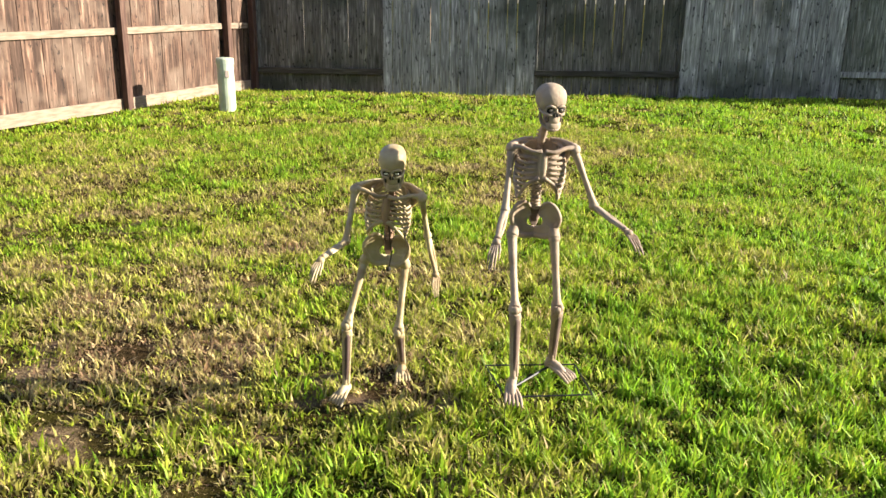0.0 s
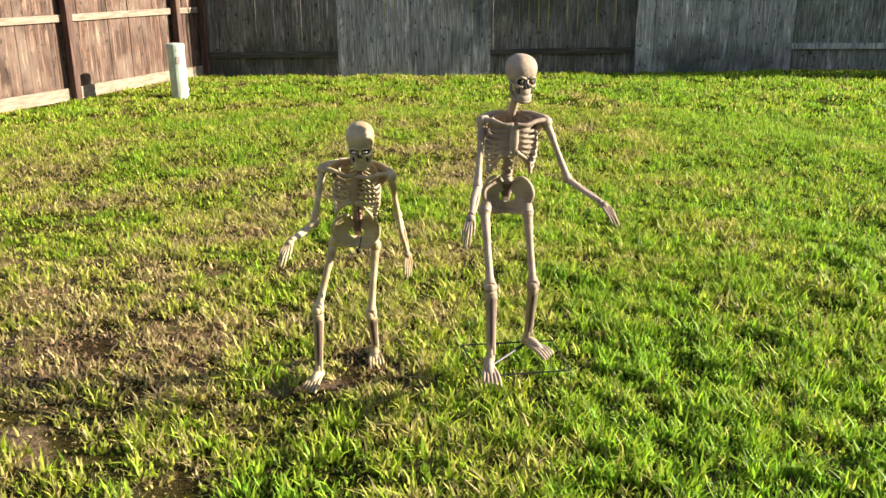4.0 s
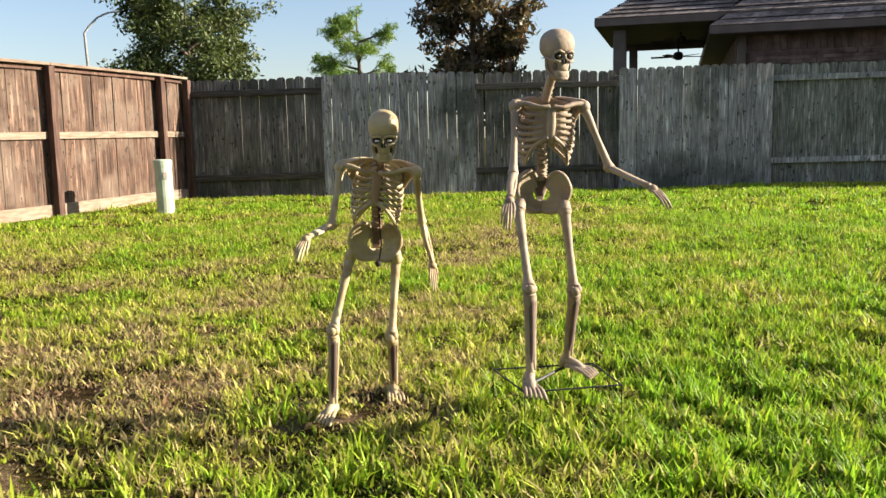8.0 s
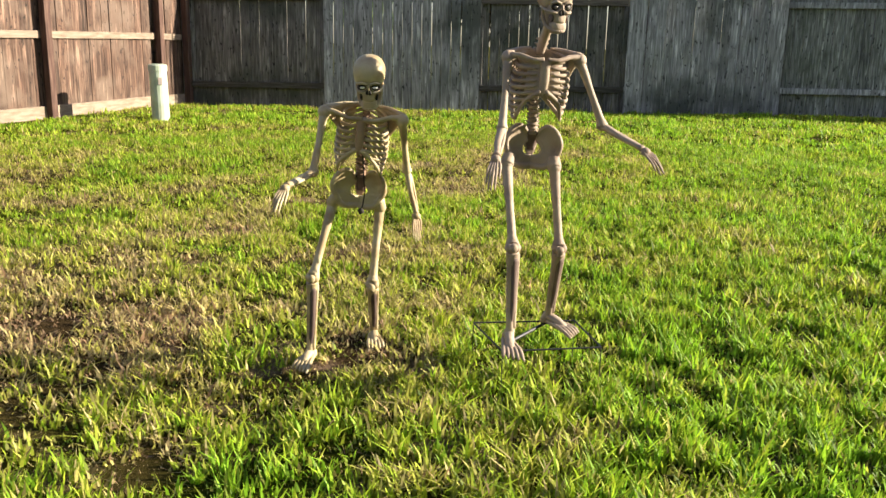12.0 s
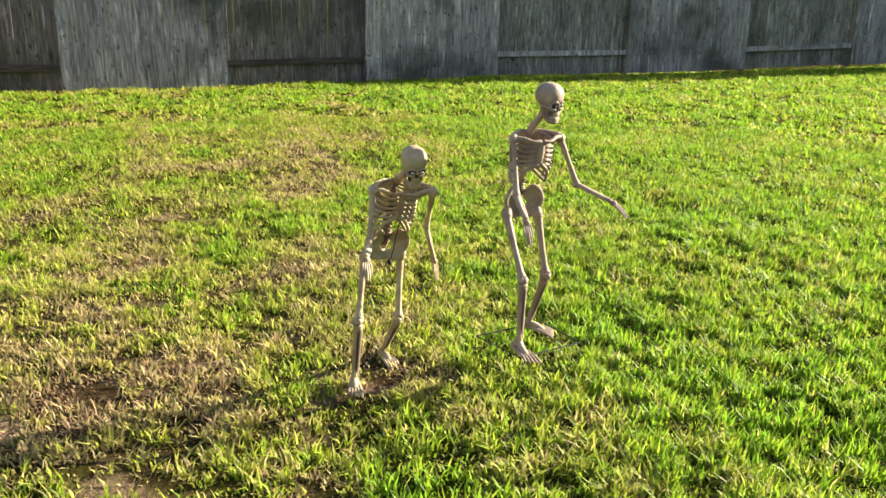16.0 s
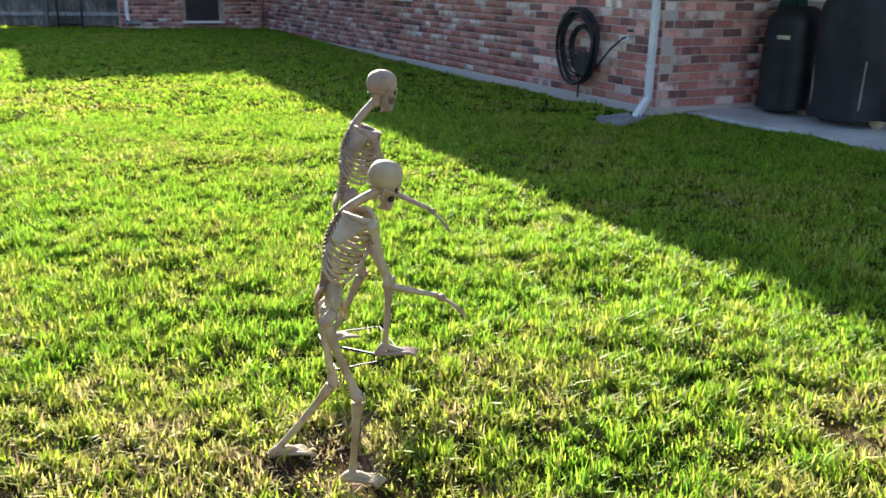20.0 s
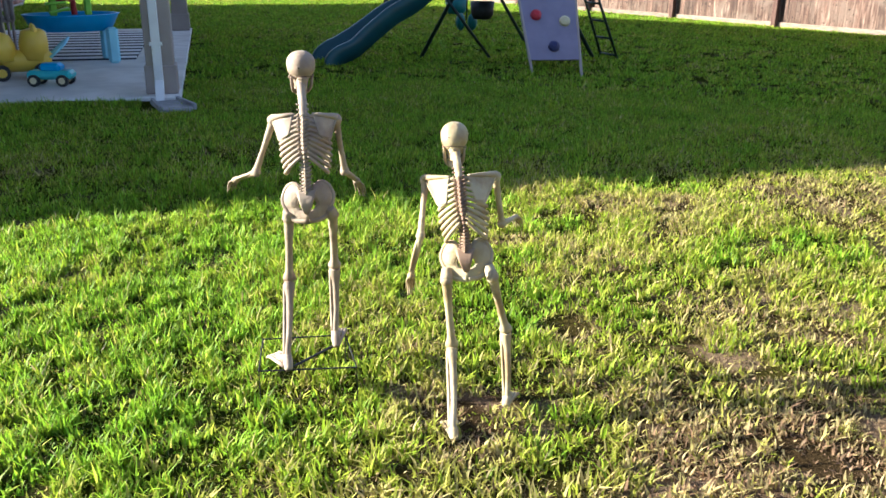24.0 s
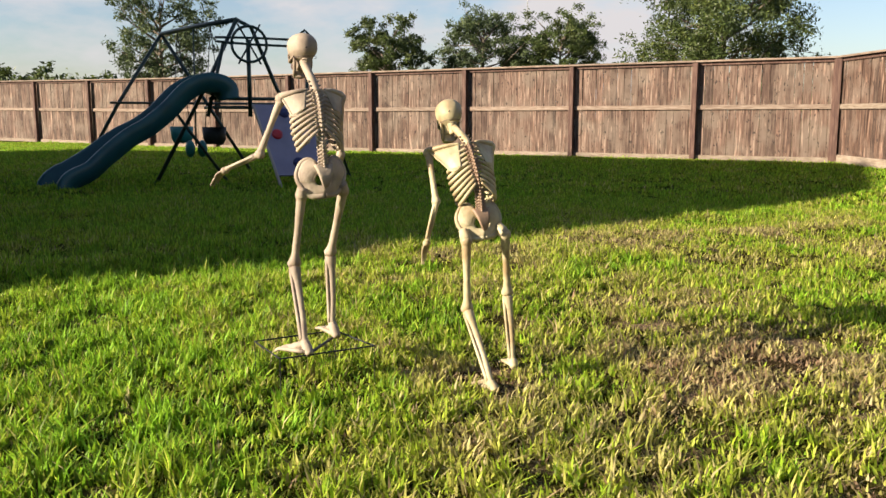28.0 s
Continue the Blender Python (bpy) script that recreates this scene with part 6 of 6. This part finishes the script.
for pts in ([(-0.27, 0, 0), (-0.27, 0, 0.95)], [(0.27, 0, 0), (0.27, 0, 0.95)], [(-0.27, 0, 0.95), (0.27, 0, 0.95)], [(-0.27, 0, 0.15), (0.27, 0, 0.15)]):
    bm = bmesh.new()
    tube(bm, pts, 0.028, 8)
    part("bar", bm, M["black_metal"], rack)


# ---- play set ----
def play_set():
    z0 = float(ground_height(-1.5, -7)) - 0.07
    ob = thing("play_set", "dark green metal play set with slide, climbing wall and swings", "play set")

    def bar(name, pts, r=0.028, mat="frame_green", label="", smooth=True):
        bm = bmesh.new()
        tube(bm, [(x, y, z + z0) for x, y, z in pts], r, 9)
        return part(name, bm, M[mat], ob, label, smooth)

    bar("top_beam", [(-0.70, -8.8, 2.30), (-1.05, -7.7, 2.33), (-1.42, -6.55, 2.33)], 0.034)
    bar("frame_leg", [(-0.70, -8.8, 2.30), (0.0, -8.85, 1.2), (0.66, -8.9, 0)])
    bar("frame_leg", [(-0.70, -8.8, 2.30), (-1.4, -8.9, 1.2), (-2.15, -9.0, 0)])
    bar("frame_leg", [(-1.42, -6.55, 2.33), (-1.0, -6.62, 1.45), (-0.22, -6.66, 0)])
    bar("frame_leg", [(-1.42, -6.55, 2.33), (-1.62, -6.55, 2.24), (-2.0, -6.7, 1.4), (-2.85, -6.9, 0)])
    bar("cross_bar", [(0.12, -8.8, 1.22), (-1.25, -8.85, 1.22), (-2.6, -8.9, 1.22)], 0.02)
    bar("cross_bar", [(-1.0, -6.5, 1.25), (-2.45, -6.5, 1.25)], 0.024)
    bar("tower_post", [(-1.52, -6.32, 1.0), (-1.52, -6.32, 2.05)], 0.03)
    bar("tower_post", [(-2.38, -6.45, 0.2), (-2.38, -6.45, 2.0)], 0.026)
    bar("tower_post", [(-0.98, -6.55, 1.0), (-1.22, -6.5, 2.0)], 0.026)
    for dz in (0, 0.09):
        bar("hand_rail", [(-1.1, -6.45, 2.02 + dz * 0.6), (-1.6, -6.40, 1.99 + dz), (-2.15, -6.35, 1.98 + dz), (-2.32, -6.3, 2.16 + dz * 0.5), (-2.45, -6.3, 2.08)], 0.017)
    bm = bmesh.new()
    wc = Vector((-1.52, -6.24, 1.98 + z0))
    tube(bm, [wc + Vector((0.24 * math.cos(t * math.pi / 12), 0, 0.24 * math.sin(t * math.pi / 12))) for t in range(25)], 0.02, 7)
    wheel = part("ship_wheel", bm, M["frame_green"], ob, "dark toy ship wheel", True)
    for k in range(6):
        bm = bmesh.new()
        d = Vector((math.cos(k * math.pi / 3), 0, math.sin(k * math.pi / 3)))
        tube(bm, [wc, wc + d * 0.31], 0.013, 6)
        part("spoke", bm, M["frame_green"], wheel)
    for a, b in (((-1.0, -6.5), (-2.4, -6.9)),):
        bm = bmesh.new()
        box(bm, (1.35, 0.75, 0.04), (-1.7, -6.75, 1.13 + z0), 0.008)
        part("platform", bm, M["frame_green"], ob)
    # slide: an open trough along its run, with raised lips
    keys = [(-1.15, -6.42, 1.22), (-1.12, -6.42, 1.32), (-1.02, -6.41, 1.37), (-0.88, -6.40, 1.37), (-0.66, -6.38, 1.26), (-0.40, -6.35, 1.00), (-0.14, -6.32, 0.80), (0.12, -6.28, 0.66), (0.38, -6.22, 0.47), (0.57, -6.16, 0.33), (0.72, -6.09, 0.235), (0.84, -6.03, 0.185), (0.93, -5.99, 0.11), (0.95, -5.98, -0.04)]
    run = []
    for i in range(len(keys) - 1):
        p0, p1, p2, p3 = (Vector(keys[max(0, min(len(keys) - 1, i + k))]) for k in (-1, 0, 1, 2))
        for f in (0, 0.25, 0.5, 0.75):
            run.append(0.5 * (2 * p1 + (p2 - p0) * f + (2 * p0 - 5 * p1 + 4 * p2 - p3) * f ** 2 + (3 * p1 - p0 - 3 * p2 + p3) * f ** 3))
    run.append(Vector(keys[-1]))
    cross = [(-0.30, 0.10), (-0.30, 0.17), (-0.28, 0.205), (-0.24, 0.205), (-0.22, 0.17), (-0.19, 0.07), (-0.12, 0.01), (0.12, 0.01), (0.19, 0.07), (0.22, 0.17), (0.24, 0.205), (0.28, 0.205), (0.30, 0.17), (0.30, 0.10), (0.24, -0.05), (-0.24, -0.05)]
    bm = bmesh.new()
    rows = []
    for i, p in enumerate(run):
        p = Vector(p)
        t = (Vector(run[min(i + 1, len(run) - 1)]) - Vector(run[max(i - 1, 0)])).normalized()
        side = Vector((-t.y, t.x, 0)).normalized()
        nrm = t.cross(side) * (1 if t.cross(side).z > 0 else -1)
        rows.append([bm.verts.new(p + side * s + nrm * u + Vector((0, 0, z0))) for s, u in cross])
    for a, b in zip(rows, rows[1:]):
        for j in range(len(cross)):
            bm.faces.new((a[j], a[(j + 1) % len(cross)], b[(j + 1) % len(cross)], b[j]))
    bm.faces.new(rows[0])
    bm.faces.new(rows[-1][::-1])
    part("slide", bm, M["slide_green"], ob, "dark teal wavy plastic slide", True)
    bar("slide_brace", [(-0.55, -6.38, 1.02), (-1.35, -7.0, 0.0)], 0.022)
    # climbing wall
    bl, br, tl, tr = Vector((-1.66, -5.46, 0.225)), Vector((-2.33, -5.52, 0.225)), Vector((-1.53, -6.18, 1.16)), Vector((-2.34, -6.3, 1.16))
    for v in (bl, br, tl, tr):
        v.z += z0
    nrm = (br - bl).cross(tl - bl).normalized()
    nrm = -nrm if nrm.y < 0 else nrm
    bm = bmesh.new()
    f, b = [bm.verts.new(v + nrm * 0.012) for v in (bl, br, tr, tl)], [bm.verts.new(v - nrm * 0.012) for v in (bl, br, tr, tl)]
    bm.faces.new(f)
    bm.faces.new(b[::-1])
    for i in range(4):
        bm.faces.new((f[i], b[i], b[(i + 1) % 4], f[(i + 1) % 4]))
    wall = part("climbing_wall", bm, M["violet_panel"], ob, "greyish violet climbing panel")
    for u, v, mat in ((0.5, 0.16, "navy_plastic"), (0.25, 0.56, "red_plastic"), (0.76, 0.48, "cream_plastic"), (0.5, 0.87, "navy_plastic")):
        c = bl.lerp(br, u).lerp(tl.lerp(tr, u), v)
        bm = bmesh.new()
        tube(bm, [c + nrm * 0.01, c + nrm * 0.05, c + nrm * 0.075], [0.075, 0.07, 0.035], 12)
        part("climbing_hold", bm, M[mat], wall)
    for e0, e1 in ((bl, tl), (br, tr)):
        bm = bmesh.new()
        low = e0 - (e1 - e0).normalized() * 0.33
        tube(bm, [low, e0, e1], 0.02, 8)
        part("panel_leg", bm, M["trim"], ob)
    # ladder
    for dx in (0, 0.36):
        bar("ladder_rail", [(-3.03 - dx * 0.45, -7.25 + dx, 0.0), (-2.46 - dx * 0.3, -6.75 + dx, 1.3)], 0.02)
    for k in range(5):
        f = 0.1 + 0.19 * k
        a, b = Vector((-3.03, -7.25, 0)).lerp(Vector((-2.46, -6.75, 1.3)), f), Vector((-3.192, -6.89, 0)).lerp(Vector((-2.568, -6.39, 1.3)), f)
        bar("rung", [a, b], 0.016)
    # bucket swings on chains
    for y, x in ((-8.25, -0.87), (-7.25, -1.19)):
        for dx in (-0.13, 0.13):
            bar("chain", [(x, y, 2.30), (x + dx, y, 0.84)], 0.006, "black_metal")
        bm = bmesh.new()
        rings = [[bm.verts.new((x + 0.17 * g * math.cos(t * math.pi / 9), y + 0.14 * g * math.sin(t * math.pi / 9), zz + z0)) for t in range(18)] for g, zz in ((0.75, 0.60), (0.95, 0.67), (1.05, 0.85), (0.92, 0.85), (0.8, 0.68))]
        for a, b in zip(rings, rings[1:]):
            for j in range(18):
                bm.faces.new((a[j], a[(j + 1) % 18], b[(j + 1) % 18], b[j]))
        bm.faces.new(rings[0][::-1])
        bm.faces.new(rings[-1])
        part("bucket_seat", bm, M["swing_teal"] if y < -8 else M["rubber"], ob, "teal bucket swing seat" if y < -8 else "black bucket swing seat", True)
    bm = bmesh.new()
    for dx in (-0.09, 0.09):
        ball(bm, (-1.0 + dx, -7.75, 0.52 + z0), (0.075, 0.12, 0.13))
    part("rider_seat", bm, M["swing_teal"], ob, "dark teal rider seat", True)
    bar("chain", [(-1.03, -7.75, 2.3), (-1.0, -7.75, 0.56)], 0.012, "frame_green")


play_set()


# ---- beyond the fences ----
def tree(label, at, height, spread, leaf_mat, seed, leaves, leaf, base=0.25, crown=(0, 0, 1.0), limbs=9, droop=0.0, fluff=0.10, slim=0.42, loose=0.12, per_clump=55):
    """A tapered trunk with limbs, and a crown of many single leaves in uneven clumps round the limbs' ends."""
    r = np.random.default_rng(seed)
    ob = thing("tree", label, "tree", at)
    bm = bmesh.new()
    fork = height * base
    tube(bm, [(0, 0, -0.3), (0.03, 0.02, fork * 0.6), (0.06, -0.03, fork), (0.05, 0.02, height * 0.6), (0.0, 0.0, height * 0.93)],
         [height * 0.030, height * 0.024, height * 0.021, height * 0.012, height * 0.003], 9)
    tips = [np.array((0, 0, height * 0.93))]
    for k in range(limbs):
        a, f = 2.4 * k + r.uniform(-0.4, 0.4), (k + 0.5) / limbs
        zs = fork + (height * 0.82 - fork) * f
        out = spread * (0.55 + 0.5 * math.sin(math.pi * (0.25 + 0.65 * f))) * r.uniform(0.75, 1.05)
        tip = np.array((out * math.cos(a), out * math.sin(a), zs + height * (0.16 - droop) * r.uniform(0.5, 1.2)))
        mid = np.array((tip[0] * 0.5, tip[1] * 0.5, zs * 0.55 + tip[2] * 0.45))
        tube(bm, [(0.04, 0, zs), tuple(mid), tuple(tip)], [height * 0.010, height * 0.006, height * 0.002], 6)
        tips += [tip, mid * 0.35 + tip * 0.65 + r.normal(0, 0.1 * spread, 3)]
        for _ in range(2):
            twig = tip + r.normal(0, 0.30 * spread, 3) * (1, 1, 0.7)
            tube(bm, [tuple(mid), tuple(twig)], [height * 0.004, height * 0.0015], 5)
            tips.append(twig)
    part("trunk", bm, M["bark"], ob)
    tips = np.array(tips)
    clumps = tips[r.integers(0, len(tips), leaves // per_clump)] + r.normal(0, (loose + 0.5 * fluff) * spread, (leaves // per_clump, 3)) * (1, 1, 0.8)
    c = clumps[r.integers(0, len(clumps), leaves)] + r.normal(0, fluff * spread, (leaves, 3)) * (1, 1, 0.75)
    n = r.normal(0, 1, (leaves, 3))
    n /= np.linalg.norm(n, axis=1)[:, None]
    t = np.cross(n, r.normal(0, 1, (leaves, 3)))
    t /= np.linalg.norm(t, axis=1)[:, None]
    b = np.cross(n, t)
    L = leaf * r.uniform(0.6, 1.3, (leaves, 1))
    W = L * slim
    verts = np.stack([c - t * L, c + b * W + n * W * 0.25, c + t * L, c - b * W + n * W * 0.25], 1).reshape(-1, 3)
    crown_ob = sheet("crown", verts, np.arange(leaves * 4).reshape(-1, 4), leaf_mat, ob)
    return ob


def away(t_heading, dist, side):
    """A place dist ahead along a heading (degrees to the right of +y) from the lawn's front, side metres to the right."""
    h = radians(t_heading)
    return (-0.2 + dist * math.sin(h) + side * math.cos(h), 0.3 + dist * math.cos(h) - side * math.sin(h), 0)


tree("broad green tree behind the fence", away(4.7, 26, -7.6), 5.5, 1.6, M["leaf"], 1, 30000, 0.075, 0.22, limbs=18)
tree("young pine tree behind the grey fence", away(4.7, 30, -2.9), 5.6, 1.12, M["leaf_pine"], 2, 22000, 0.085, 0.2, limbs=15, droop=0.08, fluff=0.090, slim=0.16, loose=0.085, per_clump=120)
tree("dark bronze magnolia tree behind the fence", away(4.7, 23, 0.8), 6.4, 0.98, M["leaf_magnolia"], 3, 20000, 0.095, 0.12, limbs=24, fluff=0.14)


def behind(across, dist):
    """A place beyond the long fence, dist metres from the lawn, its bearing turned by across."""
    h = radians(-205.2) - math.atan(across * math.tan(radians(27.45)))
    return (1.17 - dist * math.sin(h), 5.69 + dist * math.cos(h), 0)


for label, across, dist, height, spread, seed, leaves in (
        ("pale olive tree beyond the long fence", -0.62, 38, 6.1, 1.9, 11, 11000), ("round green tree beyond the long fence", -0.125, 42, 5.4, 1.5, 12, 20000),
        ("pale olive tree beyond the long fence", 0.09, 44, 6.2, 1.9, 13, 20000), ("round green tree beyond the long fence", 0.26, 44, 5.9, 1.7, 14, 20000),
        ("large spreading tree beyond the fence corner", 0.62, 36, 7.2, 2.6, 15, 30000)):
    tree(label, behind(across, dist), height, spread, M["leaf_pale" if "pale" in label else "leaf"], seed, int(leaves * 1.5), 0.080, 0.10, limbs=28, fluff=0.075, slim=0.36, loose=0.125, per_clump=80)
for k, (across, dist) in enumerate(((-1.05, 60), (-0.92, 62), (-0.8, 64), (0.9, 60))):
    tree("low distant shrub on the skyline", behind(across, dist), 3.1 + 0.2 * k, 2.6, M["leaf"], 30 + k, 2500, 0.2, 0.1, limbs=7)
mast = thing("distant_mast", "thin grey mast far beyond the trees", "mast", behind(0.185, 70))
bm = bmesh.new()
tube(bm, [(0, 0, -0.5), (0, 0, 12.5)], [0.05, 0.03], 8)
part("pole", bm, M["grey_block"], mast)

lamp = thing("street_lamp", "grey curved street lamp behind the cedar fence", "street lamp", away(4.7, 48, -19.35))
bm = bmesh.new()
tube(bm, [(0, 0, -0.5), (-0.25, 0, 7.05), (0.02, 0, 7.40), (0.5, 0, 7.88), (1.05, 0, 8.12), (1.35, 0, 8.17)], [0.10, 0.07, 0.065, 0.055, 0.05, 0.05], 9)
part("pole", bm, M["grey_block"], lamp, smooth=True)
bm = bmesh.new()
box(bm, (0.62, 0.2, 0.13), (1.65, 0, 8.19), 0.04)
part("lamp_head", bm, M["chrome"], lamp)


def neighbour():
    ob = thing("neighbour_house", "brown brick house with a hipped shingle roof and covered porch", "house", (4.5, 18.3, 0), -20)
    for x, y, w, h in ((0.5, 0.45, 0.27, 3.1), (0.6, 4.1, 0.2, 3.1)):
        bm = bmesh.new()
        box(bm, (w, w, h), (x, y, h / 2), 0.01)
        part("porch_post", bm, M["brown_trim"], ob)
    def hip(x0, x1, y0, y1, z, slope, name):
        half = min(x1 - x0, y1 - y0) / 2
        rows = int(half / 0.14)
        bm = bmesh.new()
        for k in range(rows):
            f0, f1 = k / rows, (k + 1) / rows
            lo = [(x0 + half * f0, y0 + half * f0), (x1 - half * f0, y0 + half * f0), (x1 - half * f0, y1 - half * f0), (x0 + half * f0, y1 - half * f0)]
            hi = [(x0 + half * f1, y0 + half * f1), (x1 - half * f1, y0 + half * f1), (x1 - half * f1, y1 - half * f1), (x0 + half * f1, y1 - half * f1)]
            zl, zh = z + half * f0 * slope + 0.025, z + half * f1 * slope
            for i in range(4):
                a, b, c, d = lo[i], lo[(i + 1) % 4], hi[(i + 1) % 4], hi[i]
                n = max(1, int(math.dist(a, b) / 0.27))
                off = 0.5 * (k % 2)
                for j in range(n):
                    s, e = (j + off * 0.5) / n, min(1, (j + 0.96 + off * 0.5) / n)
                    q = [Vector((*a, zl)).lerp(Vector((*b, zl)), s), Vector((*a, zl)).lerp(Vector((*b, zl)), e), Vector((*d, zh)).lerp(Vector((*c, zh)), e), Vector((*d, zh)).lerp(Vector((*c, zh)), s)]
                    v = [bm.verts.new(p) for p in q]
                    bm.faces.new(v)
        shingles = part("shingles", bm, M["roof"], ob, "brown mottled asphalt shingles")
        shingles["kind"] = "stuff"
        bm = bmesh.new()
        box(bm, (x1 - x0, y1 - y0, 0.16), ((x0 + x1) / 2, (y0 + y1) / 2, z - 0.07), 0.01)
        part("eave", bm, M["brown_trim"], ob)
        bm = bmesh.new()
        v = [bm.verts.new(p) for p in ((x0 + 0.05, y0 + 0.05, z), (x1 - 0.05, y0 + 0.05, z), (x1 - 0.05, y1 - 0.05, z), (x0 + 0.05, y1 - 0.05, z))]
        t = [bm.verts.new(p) for p in ((x0 + half, (y0 + y1) / 2, z + half * slope - 0.05), (x1 - half, (y0 + y1) / 2, z + half * slope - 0.05))]
        for f in ((v[0], v[1], t[1], t[0]), (v[1], v[2], t[1]), (v[2], v[3], t[0], t[1]), (v[3], v[0], t[0])):
            bm.faces.new(f)
        part("roof_deck", bm, M["brown_trim"], ob)
    hip(0.0, 9.5, 0.0, 4.6, 3.30, 0.70, "porch")
    hip(2.3, 15.0, -0.3, 9.4, 3.00, 0.95, "main")
    bm = bmesh.new()
    box(bm, (12.0, 0.2, 2.9), (8.95, 0.42, 1.45))
    part("wall", bm, M["dist_brick"], ob)
    r = random.Random(9)
    bm = bmesh.new()
    for j in range(36):
        for i in range(48):
            x = 3.00 + (i + 0.5 * (j % 2)) * 0.25
            upright = j > 30
            if upright and j > 31:
                continue
            if upright:
                for q in (0, 0.125):
                    box(bm, (0.09, 0.03, 0.30), (x + q, 0.31, 0.06 + 31 * 0.08 + 0.15))
            else:
                box(bm, (0.238, 0.03, 0.068), (x, 0.31, 0.06 + j * 0.08))
    wall = part("bricks", bm, M["dist_brick"], ob)
    wall["kind"] = "stuff"
    bm = bmesh.new()
    box(bm, (0.2, 8.4, 2.85), (2.95, 4.73, 1.425))
    part("wall", bm, M["dist_brick"], ob)
    bm = bmesh.new()
    box(bm, (0.16, 0.16, 2.9), (2.95, 0.24, 1.45), 0.01)
    part("corner_trim", bm, M["brown_trim"], ob)
    bm = bmesh.new()
    box(bm, (2.6, 0.16, 0.16), (1.6, 4.1, 3.08), 0.01)
    part("back_beam", bm, M["brown_trim"], ob)
    for x, y, z in ((1.75, 1.5, 2.93), (1.70, 3.0, 2.72)):
        fan = thing("ceiling_fan", "dark ceiling fan under the neighbouring porch", "ceiling fan", group="porch fans")
        fan.matrix_world = pose(4.5, 18.3, 0, 0, 0, -20) @ pose(x, y, z, 0, 0, 25)
        bm = bmesh.new()
        tube(bm, [(0, 0, 0.1), (0, 0, 3.12 - z)], 0.02, 7)
        part("rod", bm, M["black_metal"], fan)
        bm = bmesh.new()
        tube(bm, [(0, 0, -0.08), (0, 0, -0.04), (0, 0, 0.08), (0, 0, 0.11)], [0.06, 0.11, 0.11, 0.05], 14)
        part("motor", bm, M["black_metal"], fan)
        for k in range(5):
            bm = bmesh.new()
            box(bm, (0.52, 0.13, 0.012), (0.38, 0, 0.0), 0.003)
            blade = part("blade", bm, M["black_metal"], fan)
            blade.matrix_basis = pose(0, 0, 0, 0, 0, 72 * k) @ pose(0, 0, 0, 10, 0, 0)


neighbour()
